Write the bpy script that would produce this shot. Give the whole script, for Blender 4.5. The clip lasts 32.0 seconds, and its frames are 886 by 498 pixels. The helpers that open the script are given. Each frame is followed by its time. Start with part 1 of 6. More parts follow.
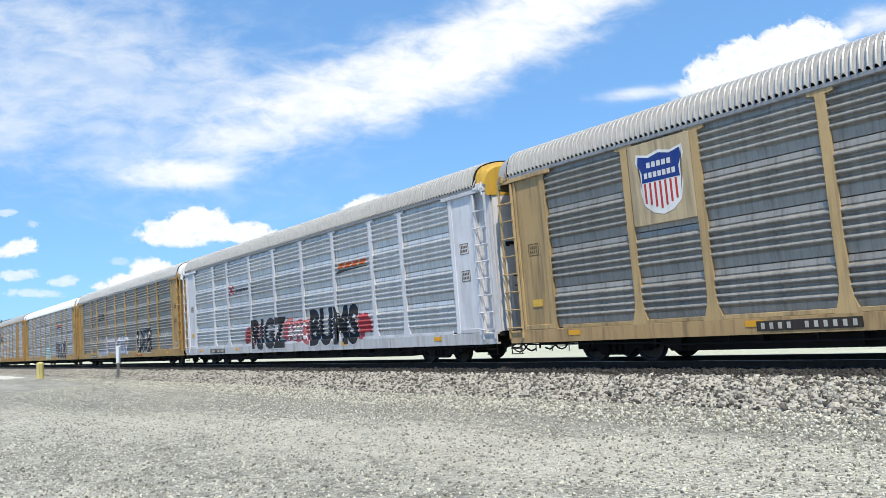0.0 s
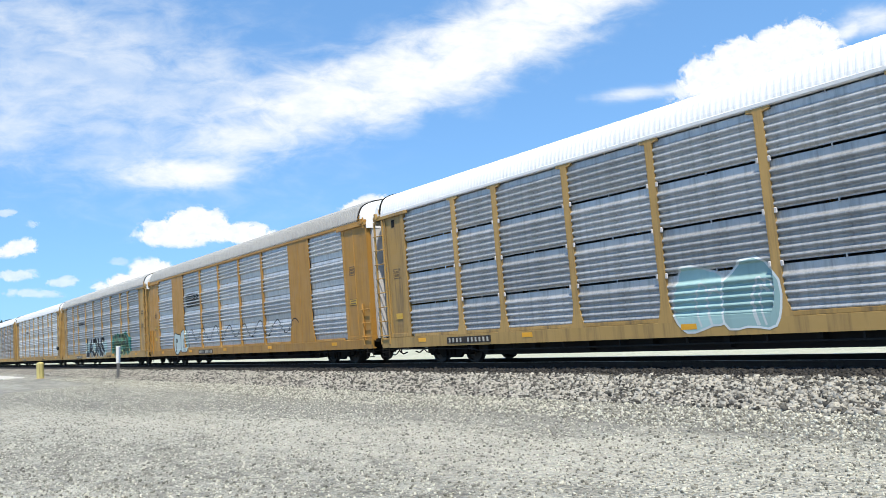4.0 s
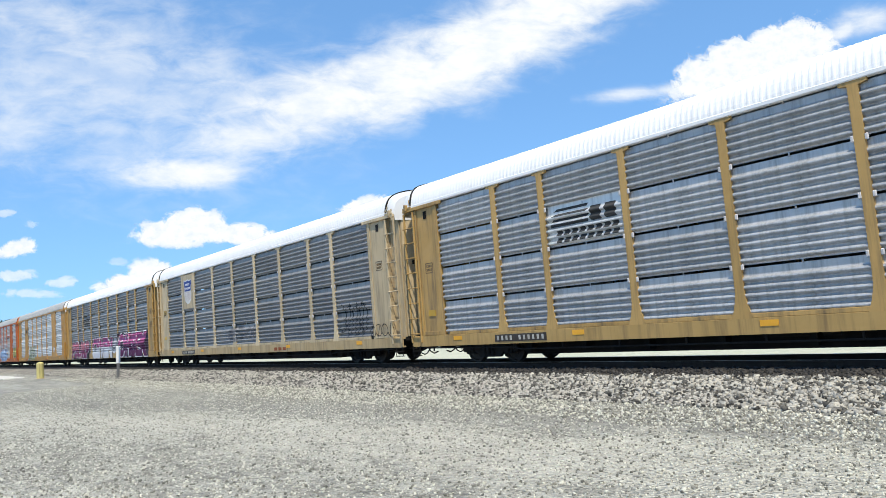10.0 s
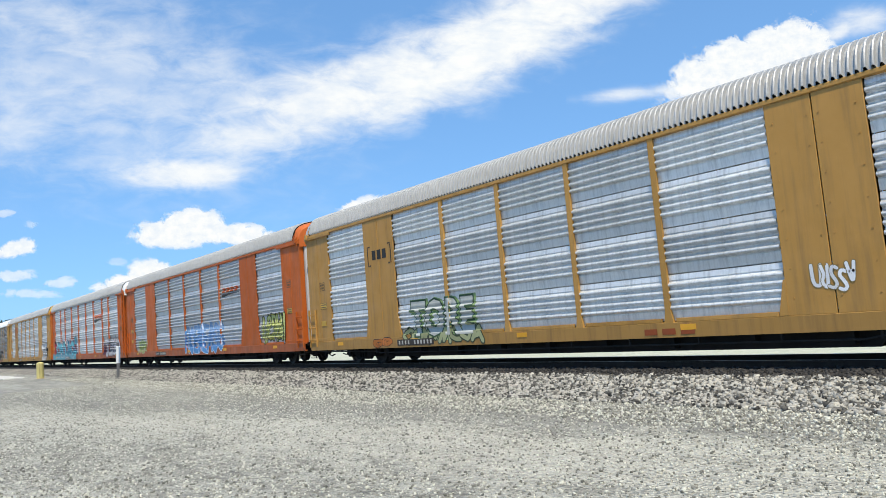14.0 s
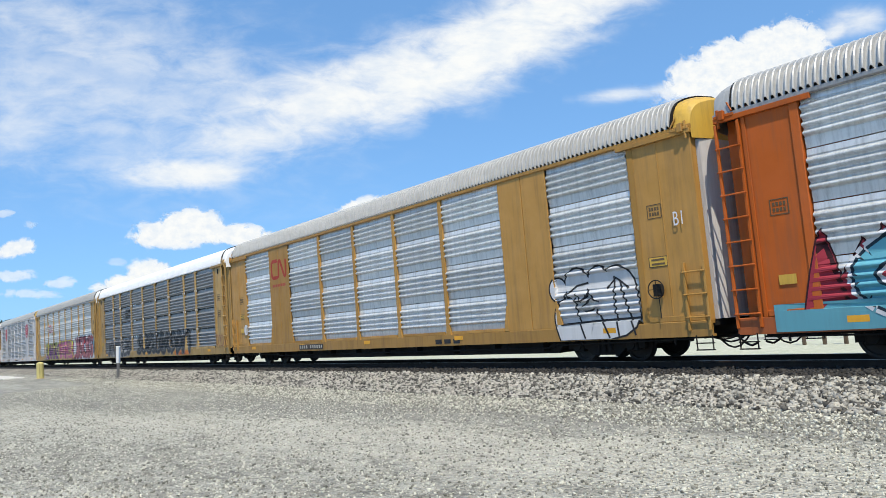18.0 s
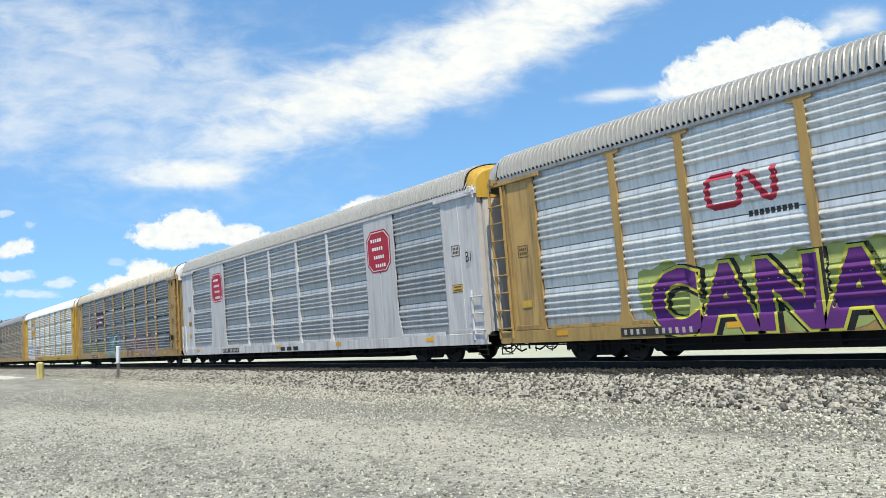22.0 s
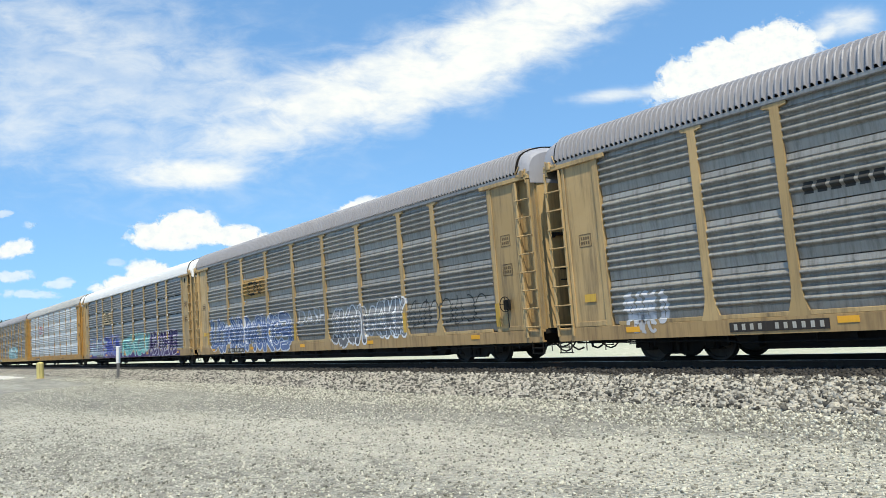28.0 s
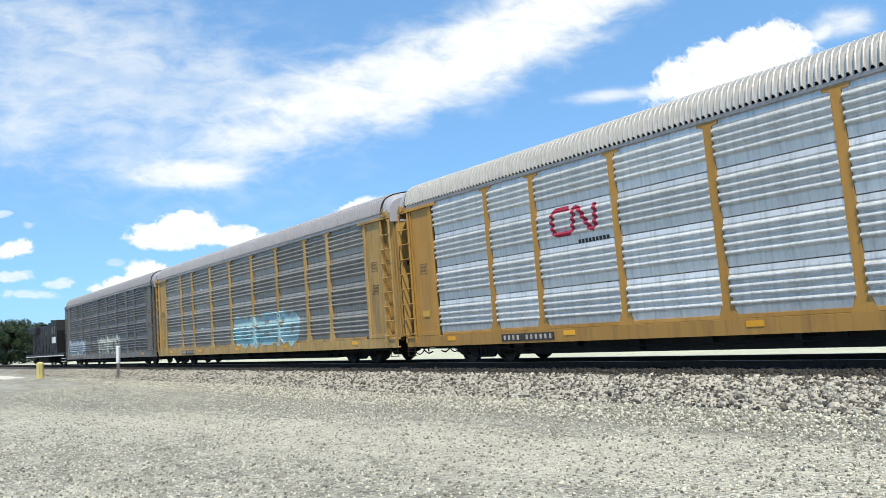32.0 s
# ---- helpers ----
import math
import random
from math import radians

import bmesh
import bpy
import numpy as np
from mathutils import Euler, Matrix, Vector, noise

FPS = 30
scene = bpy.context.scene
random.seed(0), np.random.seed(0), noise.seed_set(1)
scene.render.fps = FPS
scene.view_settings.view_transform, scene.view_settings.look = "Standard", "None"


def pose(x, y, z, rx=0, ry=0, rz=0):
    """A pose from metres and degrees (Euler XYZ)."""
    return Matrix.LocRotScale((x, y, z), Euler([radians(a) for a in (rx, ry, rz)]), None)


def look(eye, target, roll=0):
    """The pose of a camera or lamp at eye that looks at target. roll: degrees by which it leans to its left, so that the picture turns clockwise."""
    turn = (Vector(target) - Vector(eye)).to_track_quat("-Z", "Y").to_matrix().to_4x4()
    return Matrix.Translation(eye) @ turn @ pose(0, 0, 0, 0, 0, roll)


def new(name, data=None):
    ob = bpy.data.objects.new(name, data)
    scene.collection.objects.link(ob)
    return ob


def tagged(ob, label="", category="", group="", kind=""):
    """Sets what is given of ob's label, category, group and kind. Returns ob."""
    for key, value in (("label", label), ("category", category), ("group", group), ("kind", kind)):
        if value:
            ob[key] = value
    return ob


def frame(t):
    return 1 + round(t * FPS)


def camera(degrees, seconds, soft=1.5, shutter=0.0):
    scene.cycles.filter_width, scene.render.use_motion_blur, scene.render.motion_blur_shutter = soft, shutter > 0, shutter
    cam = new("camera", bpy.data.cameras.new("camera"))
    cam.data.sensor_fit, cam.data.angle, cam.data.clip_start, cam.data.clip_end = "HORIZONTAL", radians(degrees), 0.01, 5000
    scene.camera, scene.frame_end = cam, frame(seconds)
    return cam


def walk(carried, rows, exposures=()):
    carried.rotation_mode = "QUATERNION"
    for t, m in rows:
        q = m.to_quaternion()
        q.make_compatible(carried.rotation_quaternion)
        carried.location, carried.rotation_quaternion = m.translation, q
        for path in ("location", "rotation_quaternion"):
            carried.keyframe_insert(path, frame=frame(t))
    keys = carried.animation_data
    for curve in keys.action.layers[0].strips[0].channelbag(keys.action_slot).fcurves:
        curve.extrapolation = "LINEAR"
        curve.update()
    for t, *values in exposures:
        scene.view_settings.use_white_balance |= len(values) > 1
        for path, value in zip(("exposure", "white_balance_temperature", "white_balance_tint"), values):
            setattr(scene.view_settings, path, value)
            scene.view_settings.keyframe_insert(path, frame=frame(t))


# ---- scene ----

# ---------------------------------------------------------------- camera
# The rails' top is z = 0, the train runs along +x, and y points away from the camera.
EYE = Vector((0.0, 0.0, 1.40))
YAW, TILT = radians(51.31), radians(5.68)
AIM = Vector((-math.sin(YAW) * math.cos(TILT), math.cos(YAW) * math.cos(TILT), math.sin(TILT)))
cam = camera(62.8, 32.0, soft=0.6)
walk(cam, [(0, look(EYE, EYE + AIM, -4.53)), (32, look(EYE, EYE + AIM, -4.53))],
     exposures=[(0, 0.15, 6650, 8), (10, 0.10, 6650, 8), (18, 0.0, 6650, 8), (21, 0.08, 6850, 6), (25, 0.06, 6950, 5), (28, 0.10, 6950, 5), (32, 0.18, 6900, 6)])

# ---------------------------------------------------------------- sky and sun
SUN_DIR = Vector((0.40, -0.25, 0.88)).normalized()
world = bpy.data.worlds.new("sky")
scene.world = world
world.use_nodes = True
wn = world.node_tree.nodes
sky = wn.new("ShaderNodeTexSky")
sky.sky_type, sky.sun_disc = "NISHITA", False
sky.sun_elevation = math.asin(SUN_DIR.z)
sky.sun_rotation = math.atan2(SUN_DIR.x, SUN_DIR.y)
sky.air_density, sky.dust_density, sky.ozone_density = 1.0, 0.8, 1.6
sky.altitude = 1200
wn["Background"].inputs["Strength"].default_value = 0.15
deep = wn.new("ShaderNodeMix")
deep.data_type, deep.blend_type = "RGBA", "MULTIPLY"
deep.inputs[0].default_value = 1.0
deep.inputs[7].default_value = (1.08, 1.92, 3.0, 1)
even = wn.new("ShaderNodeGamma")
even.inputs["Gamma"].default_value = 0.45
world.node_tree.links.new(sky.outputs[0], even.inputs["Color"])
world.node_tree.links.new(even.outputs[0], deep.inputs[6])
world.node_tree.links.new(deep.outputs[2], wn["Background"].inputs["Color"])
sun_data = bpy.data.lights.new("sun", "SUN")
sun_data.energy, sun_data.angle, sun_data.color = 5.0, radians(0.55), (1.0, 0.92, 0.78)
sun = new("sun", sun_data)
sun.matrix_world = look(SUN_DIR * 100, (0, 0, 0))


# ---------------------------------------------------------------- materials
def material(name):
    m = bpy.data.materials.new(name)
    m.use_nodes = True
    t = m.node_tree
    return m, t, t.nodes["Principled BSDF"]


def node(t, kind, **values):
    n = t.nodes.new(kind)
    for k, v in values.items():
        if k in n.inputs:
            n.inputs[k].default_value = v
    return n


def noise_node(t, scale, detail=4, rough=0.55, stretch=None, coords="Object"):
    tc = t.nodes.new("ShaderNodeTexCoord")
    n = node(t, "ShaderNodeTexNoise", Scale=scale, Detail=detail, Roughness=rough)
    if stretch:
        mp = t.nodes.new("ShaderNodeMapping")
        mp.inputs["Scale"].default_value = stretch
        t.links.new(tc.outputs[coords], mp.inputs["Vector"])
        t.links.new(mp.outputs[0], n.inputs["Vector"])
    else:
        t.links.new(tc.outputs[coords], n.inputs["Vector"])
    return n


def ramp(t, src, stops):
    r = t.nodes.new("ShaderNodeValToRGB")
    e = r.color_ramp.elements
    while len(e) < len(stops):
        e.new(0.5)
    for el, (p, c) in zip(e, stops):
        el.position = p
        el.color = (*c, 1) if hasattr(c, "__len__") else (c, c, c, 1)
    t.links.new(src, r.inputs[0])
    return r.outputs[0]


def mix(t, fac, a, b, mode="MIX"):
    m = t.nodes.new("ShaderNodeMix")
    m.data_type, m.blend_type = "RGBA", mode
    for i, v in ((0, fac), (6, a), (7, b)):
        if hasattr(v, "links") or hasattr(v, "is_linked"):
            t.links.new(v, m.inputs[i])
        else:
            m.inputs[i].default_value = v if i == 0 else (*v, 1)
    return m.outputs[2]


def bump(t, bsdf, height, strength=0.3, distance=0.01):
    b = node(t, "ShaderNodeBump", Strength=strength, Distance=distance)
    t.links.new(height, b.inputs["Height"])
    t.links.new(b.outputs[0], bsdf.inputs["Normal"])


MADE = {}


def painted(name, colour, grime=0.5, dirt=(0.10, 0.075, 0.05), rough=0.5, metal=0.0, gloss=0.4):
    """Weathered paint on steel: streaks that run down, blotches, fine grain."""
    if name in MADE:
        return MADE[name]
    m, t, b = material(name)
    streak = noise_node(t, 1.0, 5, 0.65, (5.0, 5.0, 0.35))
    blot = noise_node(t, 1.3, 6, 0.6)
    grain = noise_node(t, 40, 3, 0.6)
    info = t.nodes.new("ShaderNodeObjectInfo")
    pale = tuple(min(1, c * 1.12 + 0.02) for c in colour)
    deep = tuple(c * 0.82 for c in colour)
    c0 = mix(t, ramp(t, info.outputs["Random"], [(0.0, 0.0), (1.0, 1.0)]), deep, pale)
    c1 = mix(t, ramp(t, blot.outputs[0], [(0.35, 0.0), (0.7, 0.45)]), c0, deep)
    c2 = mix(t, ramp(t, streak.outputs[0], [(0.47, 0.0), (0.70, grime)]), c1, dirt)
    t.links.new(c2, b.inputs["Base Color"])
    b.inputs["Metallic"].default_value = metal
    b.inputs["Specular IOR Level"].default_value = gloss
    t.links.new(ramp(t, blot.outputs[0], [(0.3, rough - 0.1), (0.7, rough + 0.2)]), b.inputs["Roughness"])
    bump(t, b, grain.outputs[0], 0.12, 0.004)
    MADE[name] = m
    return m


def sheet_metal(name, colour, grime, metal=0.45, rough=0.45, dirt=(0.06, 0.05, 0.04)):
    """Galvanised side sheets with long run-off streaks and a mottled film of dust."""
    if name in MADE:
        return MADE[name]
    m, t, b = material(name)
    streak = noise_node(t, 1.0, 6, 0.7, (9.0, 9.0, 0.5))
    bands = noise_node(t, 1.0, 4, 0.6, (0.35, 0.35, 4.0))
    spang = noise_node(t, 22, 4, 0.7)
    info = t.nodes.new("ShaderNodeObjectInfo")
    lo, hi = tuple(c * 0.84 for c in colour), tuple(min(1, c * 1.14) for c in colour)
    c0 = mix(t, info.outputs["Random"], lo, hi)
    c1 = mix(t, ramp(t, bands.outputs[0], [(0.4, 0.0), (0.65, 0.5)]), c0, lo)
    c2 = mix(t, ramp(t, streak.outputs[0], [(0.45, 0.0), (0.75, grime)]), c1, dirt)
    c3 = mix(t, ramp(t, spang.outputs[0], [(0.4, 0.0), (0.8, 0.3)]), c2, hi)
    t.links.new(c3, b.inputs["Base Color"])
    b.inputs["Metallic"].default_value = metal
    t.links.new(ramp(t, spang.outputs[0], [(0.3, rough - 0.08), (0.7, rough + 0.15)]), b.inputs["Roughness"])
    bump(t, b, spang.outputs[0], 0.1, 0.004)
    MADE[name] = m
    return m


FRAME = {
    "gold": painted("gold_paint", (0.44, 0.228, 0.045), 0.35),
    "yellow": painted("yellow_paint", (0.44, 0.27, 0.085), 0.75),
    "bright": painted("bright_yellow_paint", (0.58, 0.35, 0.045), 0.35),
    "tan": painted("tan_paint", (0.46, 0.315, 0.145), 0.7),
    "cream": painted("cream_paint", (0.56, 0.44, 0.27), 0.55),
    "orange": painted("orange_paint", (0.50, 0.105, 0.008), 0.35, gloss=0.25),
    "white": painted("white_paint", (0.62, 0.60, 0.60), 0.35),
    "silver": painted("silver_paint", (0.66, 0.66, 0.69), 0.3, metal=0.1),
    "grey": painted("grey_paint", (0.12, 0.115, 0.105), 0.6),
}
SILL = {
    "gold": painted("gold_sill", (0.4, 0.215, 0.05), 0.5, (0.14, 0.08, 0.035)),
    "yellow": painted("yellow_sill", (0.42, 0.265, 0.085), 0.6, (0.13, 0.085, 0.045)),
    "bright": painted("bright_yellow_sill", (0.54, 0.33, 0.045), 0.45, (0.18, 0.11, 0.04)),
    "tan": painted("tan_sill", (0.4, 0.26, 0.115), 0.7, (0.1, 0.065, 0.04)),
    "cream": painted("cream_sill", (0.46, 0.335, 0.17), 0.6, (0.13, 0.09, 0.05)),
    "orange": painted("orange_sill", (0.42, 0.105, 0.025), 0.6, (0.10, 0.045, 0.02)),
    "white": painted("white_sill", (0.55, 0.53, 0.52), 0.6, (0.16, 0.12, 0.09)),
    "silver": painted("silver_sill", (0.55, 0.55, 0.56), 0.6, (0.16, 0.13, 0.10)),
    "grey": painted("grey_sill", (0.18, 0.17, 0.165), 0.7, (0.05, 0.04, 0.03)),
}
STENCIL_DARK = painted("number_ground", (0.035, 0.026, 0.020), 0.4)
NUMERAL = painted("numeral_white", (0.50, 0.48, 0.43), 0.6)
STENCIL = painted("stencil_brown", (0.12, 0.075, 0.03), 0.3)
SHEET = {
    "light": sheet_metal("light_sheet", (0.74, 0.74, 0.725), 0.42, 0.45, 0.42),
    "clean": sheet_metal("clean_sheet", (0.80, 0.80, 0.79), 0.35, 0.25, 0.42),
    "sooty": sheet_metal("sooty_sheet", (0.15, 0.148, 0.145), 0.6, 0.15, 0.5),
    "silver": sheet_metal("silver_sheet", (0.62, 0.62, 0.615), 0.5, 0.5, 0.40),
    "mid": sheet_metal("mid_sheet", (0.51, 0.51, 0.51), 0.55, 0.45, 0.42),
    "dark": sheet_metal("dark_sheet", (0.31, 0.31, 0.31), 0.6, 0.35, 0.45),
    "brown": sheet_metal("brown_sheet", (0.34, 0.322, 0.292), 0.65, 0.35, 0.45),
}
ROOF = {
    "white": painted("white_roof", (0.80, 0.80, 0.80), 0.08, (0.4, 0.38, 0.34)),
    "silver": sheet_metal("silver_roof", (0.44, 0.435, 0.42), 0.3, 0.2),
    "grey": painted("grey_roof", (0.30, 0.30, 0.33), 0.25, (0.2, 0.18, 0.17)),
    "rusty": painted("rusty_roof", (0.55, 0.49, 0.38), 0.9, (0.26, 0.14, 0.07)),
}
BLACK = painted("black_paint", (0.016, 0.016, 0.018), 0.2, gloss=0.15)
WHITE = painted("white_mark", (0.75, 0.75, 0.74), 0.2)
UNDER = painted("underframe", (0.014, 0.013, 0.012), 0.3, (0.03, 0.024, 0.018), rough=0.8, gloss=0.08)
STEEL = painted("wheel_steel", (0.03, 0.026, 0.023), 0.3, gloss=0.15)
AMBER = painted("reflector_amber", (0.75, 0.36, 0.02), 0.1)
RAILTOP = painted("rail_steel", (0.42, 0.41, 0.41), 0.1, metal=0.9, rough=0.32)
RUST = painted("rusty_rail", (0.05, 0.034, 0.026), 0.4, rough=0.8, gloss=0.15)
TIE = painted("tie_wood", (0.05, 0.043, 0.036), 0.5, rough=0.85, gloss=0.1)


def spray(colour):
    return painted("spray_%02d_%02d_%02d" % tuple(round(c * 99) for c in colour), colour, 0.15, rough=0.6, gloss=0.25)


# ---------------------------------------------------------------- mesh tools
def bm_mesh(name, bm, mat=None, smooth=False):
    me = bpy.data.meshes.new(name)
    bmesh.ops.recalc_face_normals(bm, faces=bm.faces[:])
    bm.to_mesh(me)
    bm.free()
    me.materials.append(mat)
    if smooth:
        me.shade_smooth()
    return me


def put(name, me, mat, parent, m=None, label=""):
    """A shared mesh as one part, with its own material."""
    ob = new(name, me)
    ob.parent = parent
    if m is not None:
        ob.matrix_basis = m
    if mat is not None:
        ob.material_slots[0].link = "OBJECT"
        ob.material_slots[0].material = mat
    return tagged(ob, label)


def part(name, bm, mat, parent, label=""):
    ob = new(name, bm_mesh(name, bm, mat))
    ob.parent = parent
    return tagged(ob, label)


def box(bm, x0, x1, y0, y1, z0, z1, bevel=0.0):
    r = bmesh.ops.create_cube(bm, size=1)
    for v in r["verts"]:
        v.co = ((x0 + x1) / 2 + v.co.x * (x1 - x0), (y0 + y1) / 2 + v.co.y * (y1 - y0), (z0 + z1) / 2 + v.co.z * (z1 - z0))
    if bevel:
        es = {e for v in r["verts"] for e in v.link_edges}
        bmesh.ops.bevel(bm, geom=list(es), offset=bevel, segments=1, affect="EDGES")
    return r["verts"]


def rod(bm, a, b, r, n=8):
    a, b = Vector(a), Vector(b)
    c = bmesh.ops.create_cone(bm, cap_ends=True, segments=n, radius1=r, radius2=r, depth=(b - a).length)
    m = Matrix.Translation((a + b) / 2) @ (b - a).to_track_quat("Z", "Y").to_matrix().to_4x4()
    bmesh.ops.transform(bm, matrix=m, verts=c["verts"])
    return c["verts"]


def prism(bm, outline, y0, y1):
    """A closed outline in x and z, drawn out from y0 to y1."""
    n = len(outline)
    a = [bm.verts.new((x, y0, z)) for x, z in outline]
    b = [bm.verts.new((x, y1, z)) for x, z in outline]
    bm.faces.new(a)
    bm.faces.new(b[::-1])
    for i in range(n):
        bm.faces.new((a[i], b[i], b[(i + 1) % n], a[(i + 1) % n]))


def sweep(bm, profile, x0, x1):
    """A closed profile in y and z, drawn out along x."""
    n = len(profile)
    a = [bm.verts.new((x0, y, z)) for y, z in profile]
    b = [bm.verts.new((x1, y, z)) for y, z in profile]
    bm.faces.new(a)
    bm.faces.new(b[::-1])
    for i in range(n):
        bm.faces.new((a[i], b[i], b[(i + 1) % n], a[(i + 1) % n]))


# ---------------------------------------------------------------- autorack cars
# Car space: x along the car, y = -1.5 is the side towards the camera, z = 0 the rails' top.
CAR_PITCH, HALF = 27.5, 13.45
TRACK_Y = 16.15
BAYS = (-11.6, -8.87, -6.92, -4.1, -1.38, 1.38, 4.1, 6.92, 8.87, 11.6)
Z0, Z1, SILL0 = 0.97, 5.33, 0.61
TIER = (Z1 - Z0) / 4
SHEET_Y = -1.405


def rib_points(style):
    """Heights and outward steps of one sheet, bottom to top: waves between flat bands."""
    if style == "group":
        start, count, pitch, out = 0.245, 4, 0.176, 0.086
        pts, tail = [(0.022, 0.0), (0.235, 0.024), (0.245, 0.0)], [(0.965, 0.02), (TIER - 0.012, 0.0), (TIER, 0.0)]
    else:
        start, count, pitch, out = 0.04, 5, 0.172, 0.084
        pts, tail = [(0.022, 0.0)], [(TIER - 0.036, 0.0)]
    for i in range(count):
        for f, h in ((0.0, 0.0), (0.12, 0.12), (0.34, 0.92), (0.46, 1.0), (0.60, 0.90), (0.88, 0.12)):
            pts.append((start + (i + f) * pitch, out * h))
    return pts + [(start + count * pitch, 0.0)] + tail


RIBS = {k: rib_points(k) for k in ("group", "even")}


def rib_out(z, style):
    f = (z - Z0) % TIER
    p = RIBS[style]
    for (a, ya), (b, yb) in zip(p, p[1:]):
        if a <= f <= b:
            return ya + (yb - ya) * (f - a) / max(b - a, 1e-6)
    return 0.0


def sheet_mesh(style, width):
    key = ("sheet", style, round(width, 2))
    if key not in MADE:
        bm = bmesh.new()
        x = width / 2 - 0.012
        p = RIBS[style]
        a = [bm.verts.new((-x, -o, z)) for z, o in p]
        b = [bm.verts.new((x, -o, z)) for z, o in p]
        c = [bm.verts.new((sx, 0.03, z)) for z in (p[0][0], p[-1][0]) for sx in (-x, x)]
        for i in range(len(p) - 1):
            bm.faces.new((a[i], b[i], b[i + 1], a[i + 1]))
        bm.faces.new((a[0], c[0], c[1], b[0]))
        bm.faces.new((a[-1], b[-1], c[3], c[2]))
        bm.faces.new([c[0], c[2]] + a[::-1])
        bm.faces.new([c[3], c[1]] + b)
        # rivets down both edges
        for zz in range(9):
            for sx in (-x + 0.05, x - 0.05):
                zc = 0.05 + zz * 0.115
                box(bm, sx - 0.012, sx + 0.012, -0.008, 0.0, zc - 0.012, zc + 0.012)
        if style == "group":
            for i in range(int(width / 0.2)):
                xc = -x + 0.12 + i * 0.2
                for zc in (0.79, 1.0):
                    box(bm, xc - 0.012, xc + 0.012, -0.02, -0.012, zc - 0.014, zc + 0.014)
        MADE[key] = bm_mesh("sheet", bm)
    return MADE[key]


def post_half(z, slim=False):
    """Half width of a side post at height z: flared foot, straight shaft."""
    if slim:
        return 0.075 + 0.05 * max(0.0, 1.2 - z) / 0.25
    if z > 1.62:
        return 0.10
    f = (1.62 - z) / (1.62 - 0.95)
    return 0.10 + 0.15 * f * f


def post_mesh(cap, slim):
    key = ("post", cap, slim)
    if key not in MADE:
        bm = bmesh.new()
        zs = [0.95, 1.08, 1.22, 1.36, 1.5, 1.62]
        left = [(-post_half(z, slim), z) for z in zs]
        if cap:
            side = [(0.10, 5.23), (0.26, 5.265), (0.26, 5.345)]
        else:
            side = [(post_half(5.1, slim), 5.345)]
        pts = left + [(-a, z) for a, z in side]
        pts = pts + [(-x, z) for x, z in pts[::-1]]
        prism(bm, pts, 0.0, 0.075)
        MADE[key] = bm_mesh("post", bm)
    return MADE[key]


def clip_mesh():
    if "clip" not in MADE:
        bm = bmesh.new()
        box(bm, -0.034, 0.034, -0.016, 0.03, -0.062, 0.062, 0.015)
        MADE["clip"] = bm_mesh("clip", bm)
    return MADE["clip"]


def side_sill_mesh():
    if "sill" not in MADE:
        bm = bmesh.new()
        sweep(bm, [(0.0, SILL0), (0.0, SILL0 + 0.012), (0.0, 0.95), (0.02, 0.965), (0.16, 0.965), (0.16, 0.90), (0.05, 0.90), (0.05, 0.66), (0.14, 0.66), (0.14, SILL0)], -HALF, HALF)
        MADE["sill"] = bm_mesh("side_sill", bm)
    return MADE["sill"]


def chord_mesh():
    if "chord" not in MADE:
        bm = bmesh.new()
        sweep(bm, [(0.0, 5.33), (-0.02, 5.35), (-0.02, 5.42), (0.0, 5.44), (0.12, 5.44), (0.12, 5.33)], -HALF, HALF)
        MADE["chord"] = bm_mesh("top_chord", bm)
    return MADE["chord"]


def end_panel_mesh(solid, deep):
    """Flat plate beside the end post with its upright stiffeners; open cars have a set-back ladder bay at the corner."""
    key = ("endp", solid, deep)
    if key not in MADE:
        edge = HALF - 0.05 if solid else 12.84
        bm = bmesh.new()
        box(bm, 11.62, edge, 0.035, 0.25, 0.96, 5.33, 0.006)
        if not solid:
            box(bm, edge - 0.3, HALF - 0.03, 0.515 if deep else 0.215, 0.55 if deep else 0.25, 0.96, 5.33)
        made = [bm_mesh("end_panel", bm)]
        strips = [(11.62, 11.80, 0.96, 5.33), (11.80, edge - 0.1, 0.97, 1.10), (11.35, HALF, 5.23, 5.34)]
        strips += [(12.47, 12.495, 1.12, 5.23)] if solid else [(12.75, 12.84, 0.96, 5.23)]
        for a, b, z0, z1 in strips:
            bm = bmesh.new()
            box(bm, a, b, -0.045 if z0 == 5.23 else 0.0 if not solid else 0.02, 0.034, z0, z1, 0.008)
            made.append(bm_mesh("stiffener", bm))
        bm = bmesh.new()
        box(bm, 12.20, 12.37, 0.022, 0.035, 4.86, 5.12, 0.004)
        made.append(bm_mesh("vent_hole", bm))
        MADE[key] = made
    return MADE[key]


def ledge_mesh(width):
    """Flat strip that closes one bay above the side sill."""
    key = ("ledge", round(width, 2))
    if key not in MADE:
        bm = bmesh.new()
        box(bm, -width / 2 + 0.2, width / 2 - 0.2, 0.0, 0.05, 0.962, 1.055, 0.006)
        MADE[key] = bm_mesh("ledge", bm)
    return MADE[key]


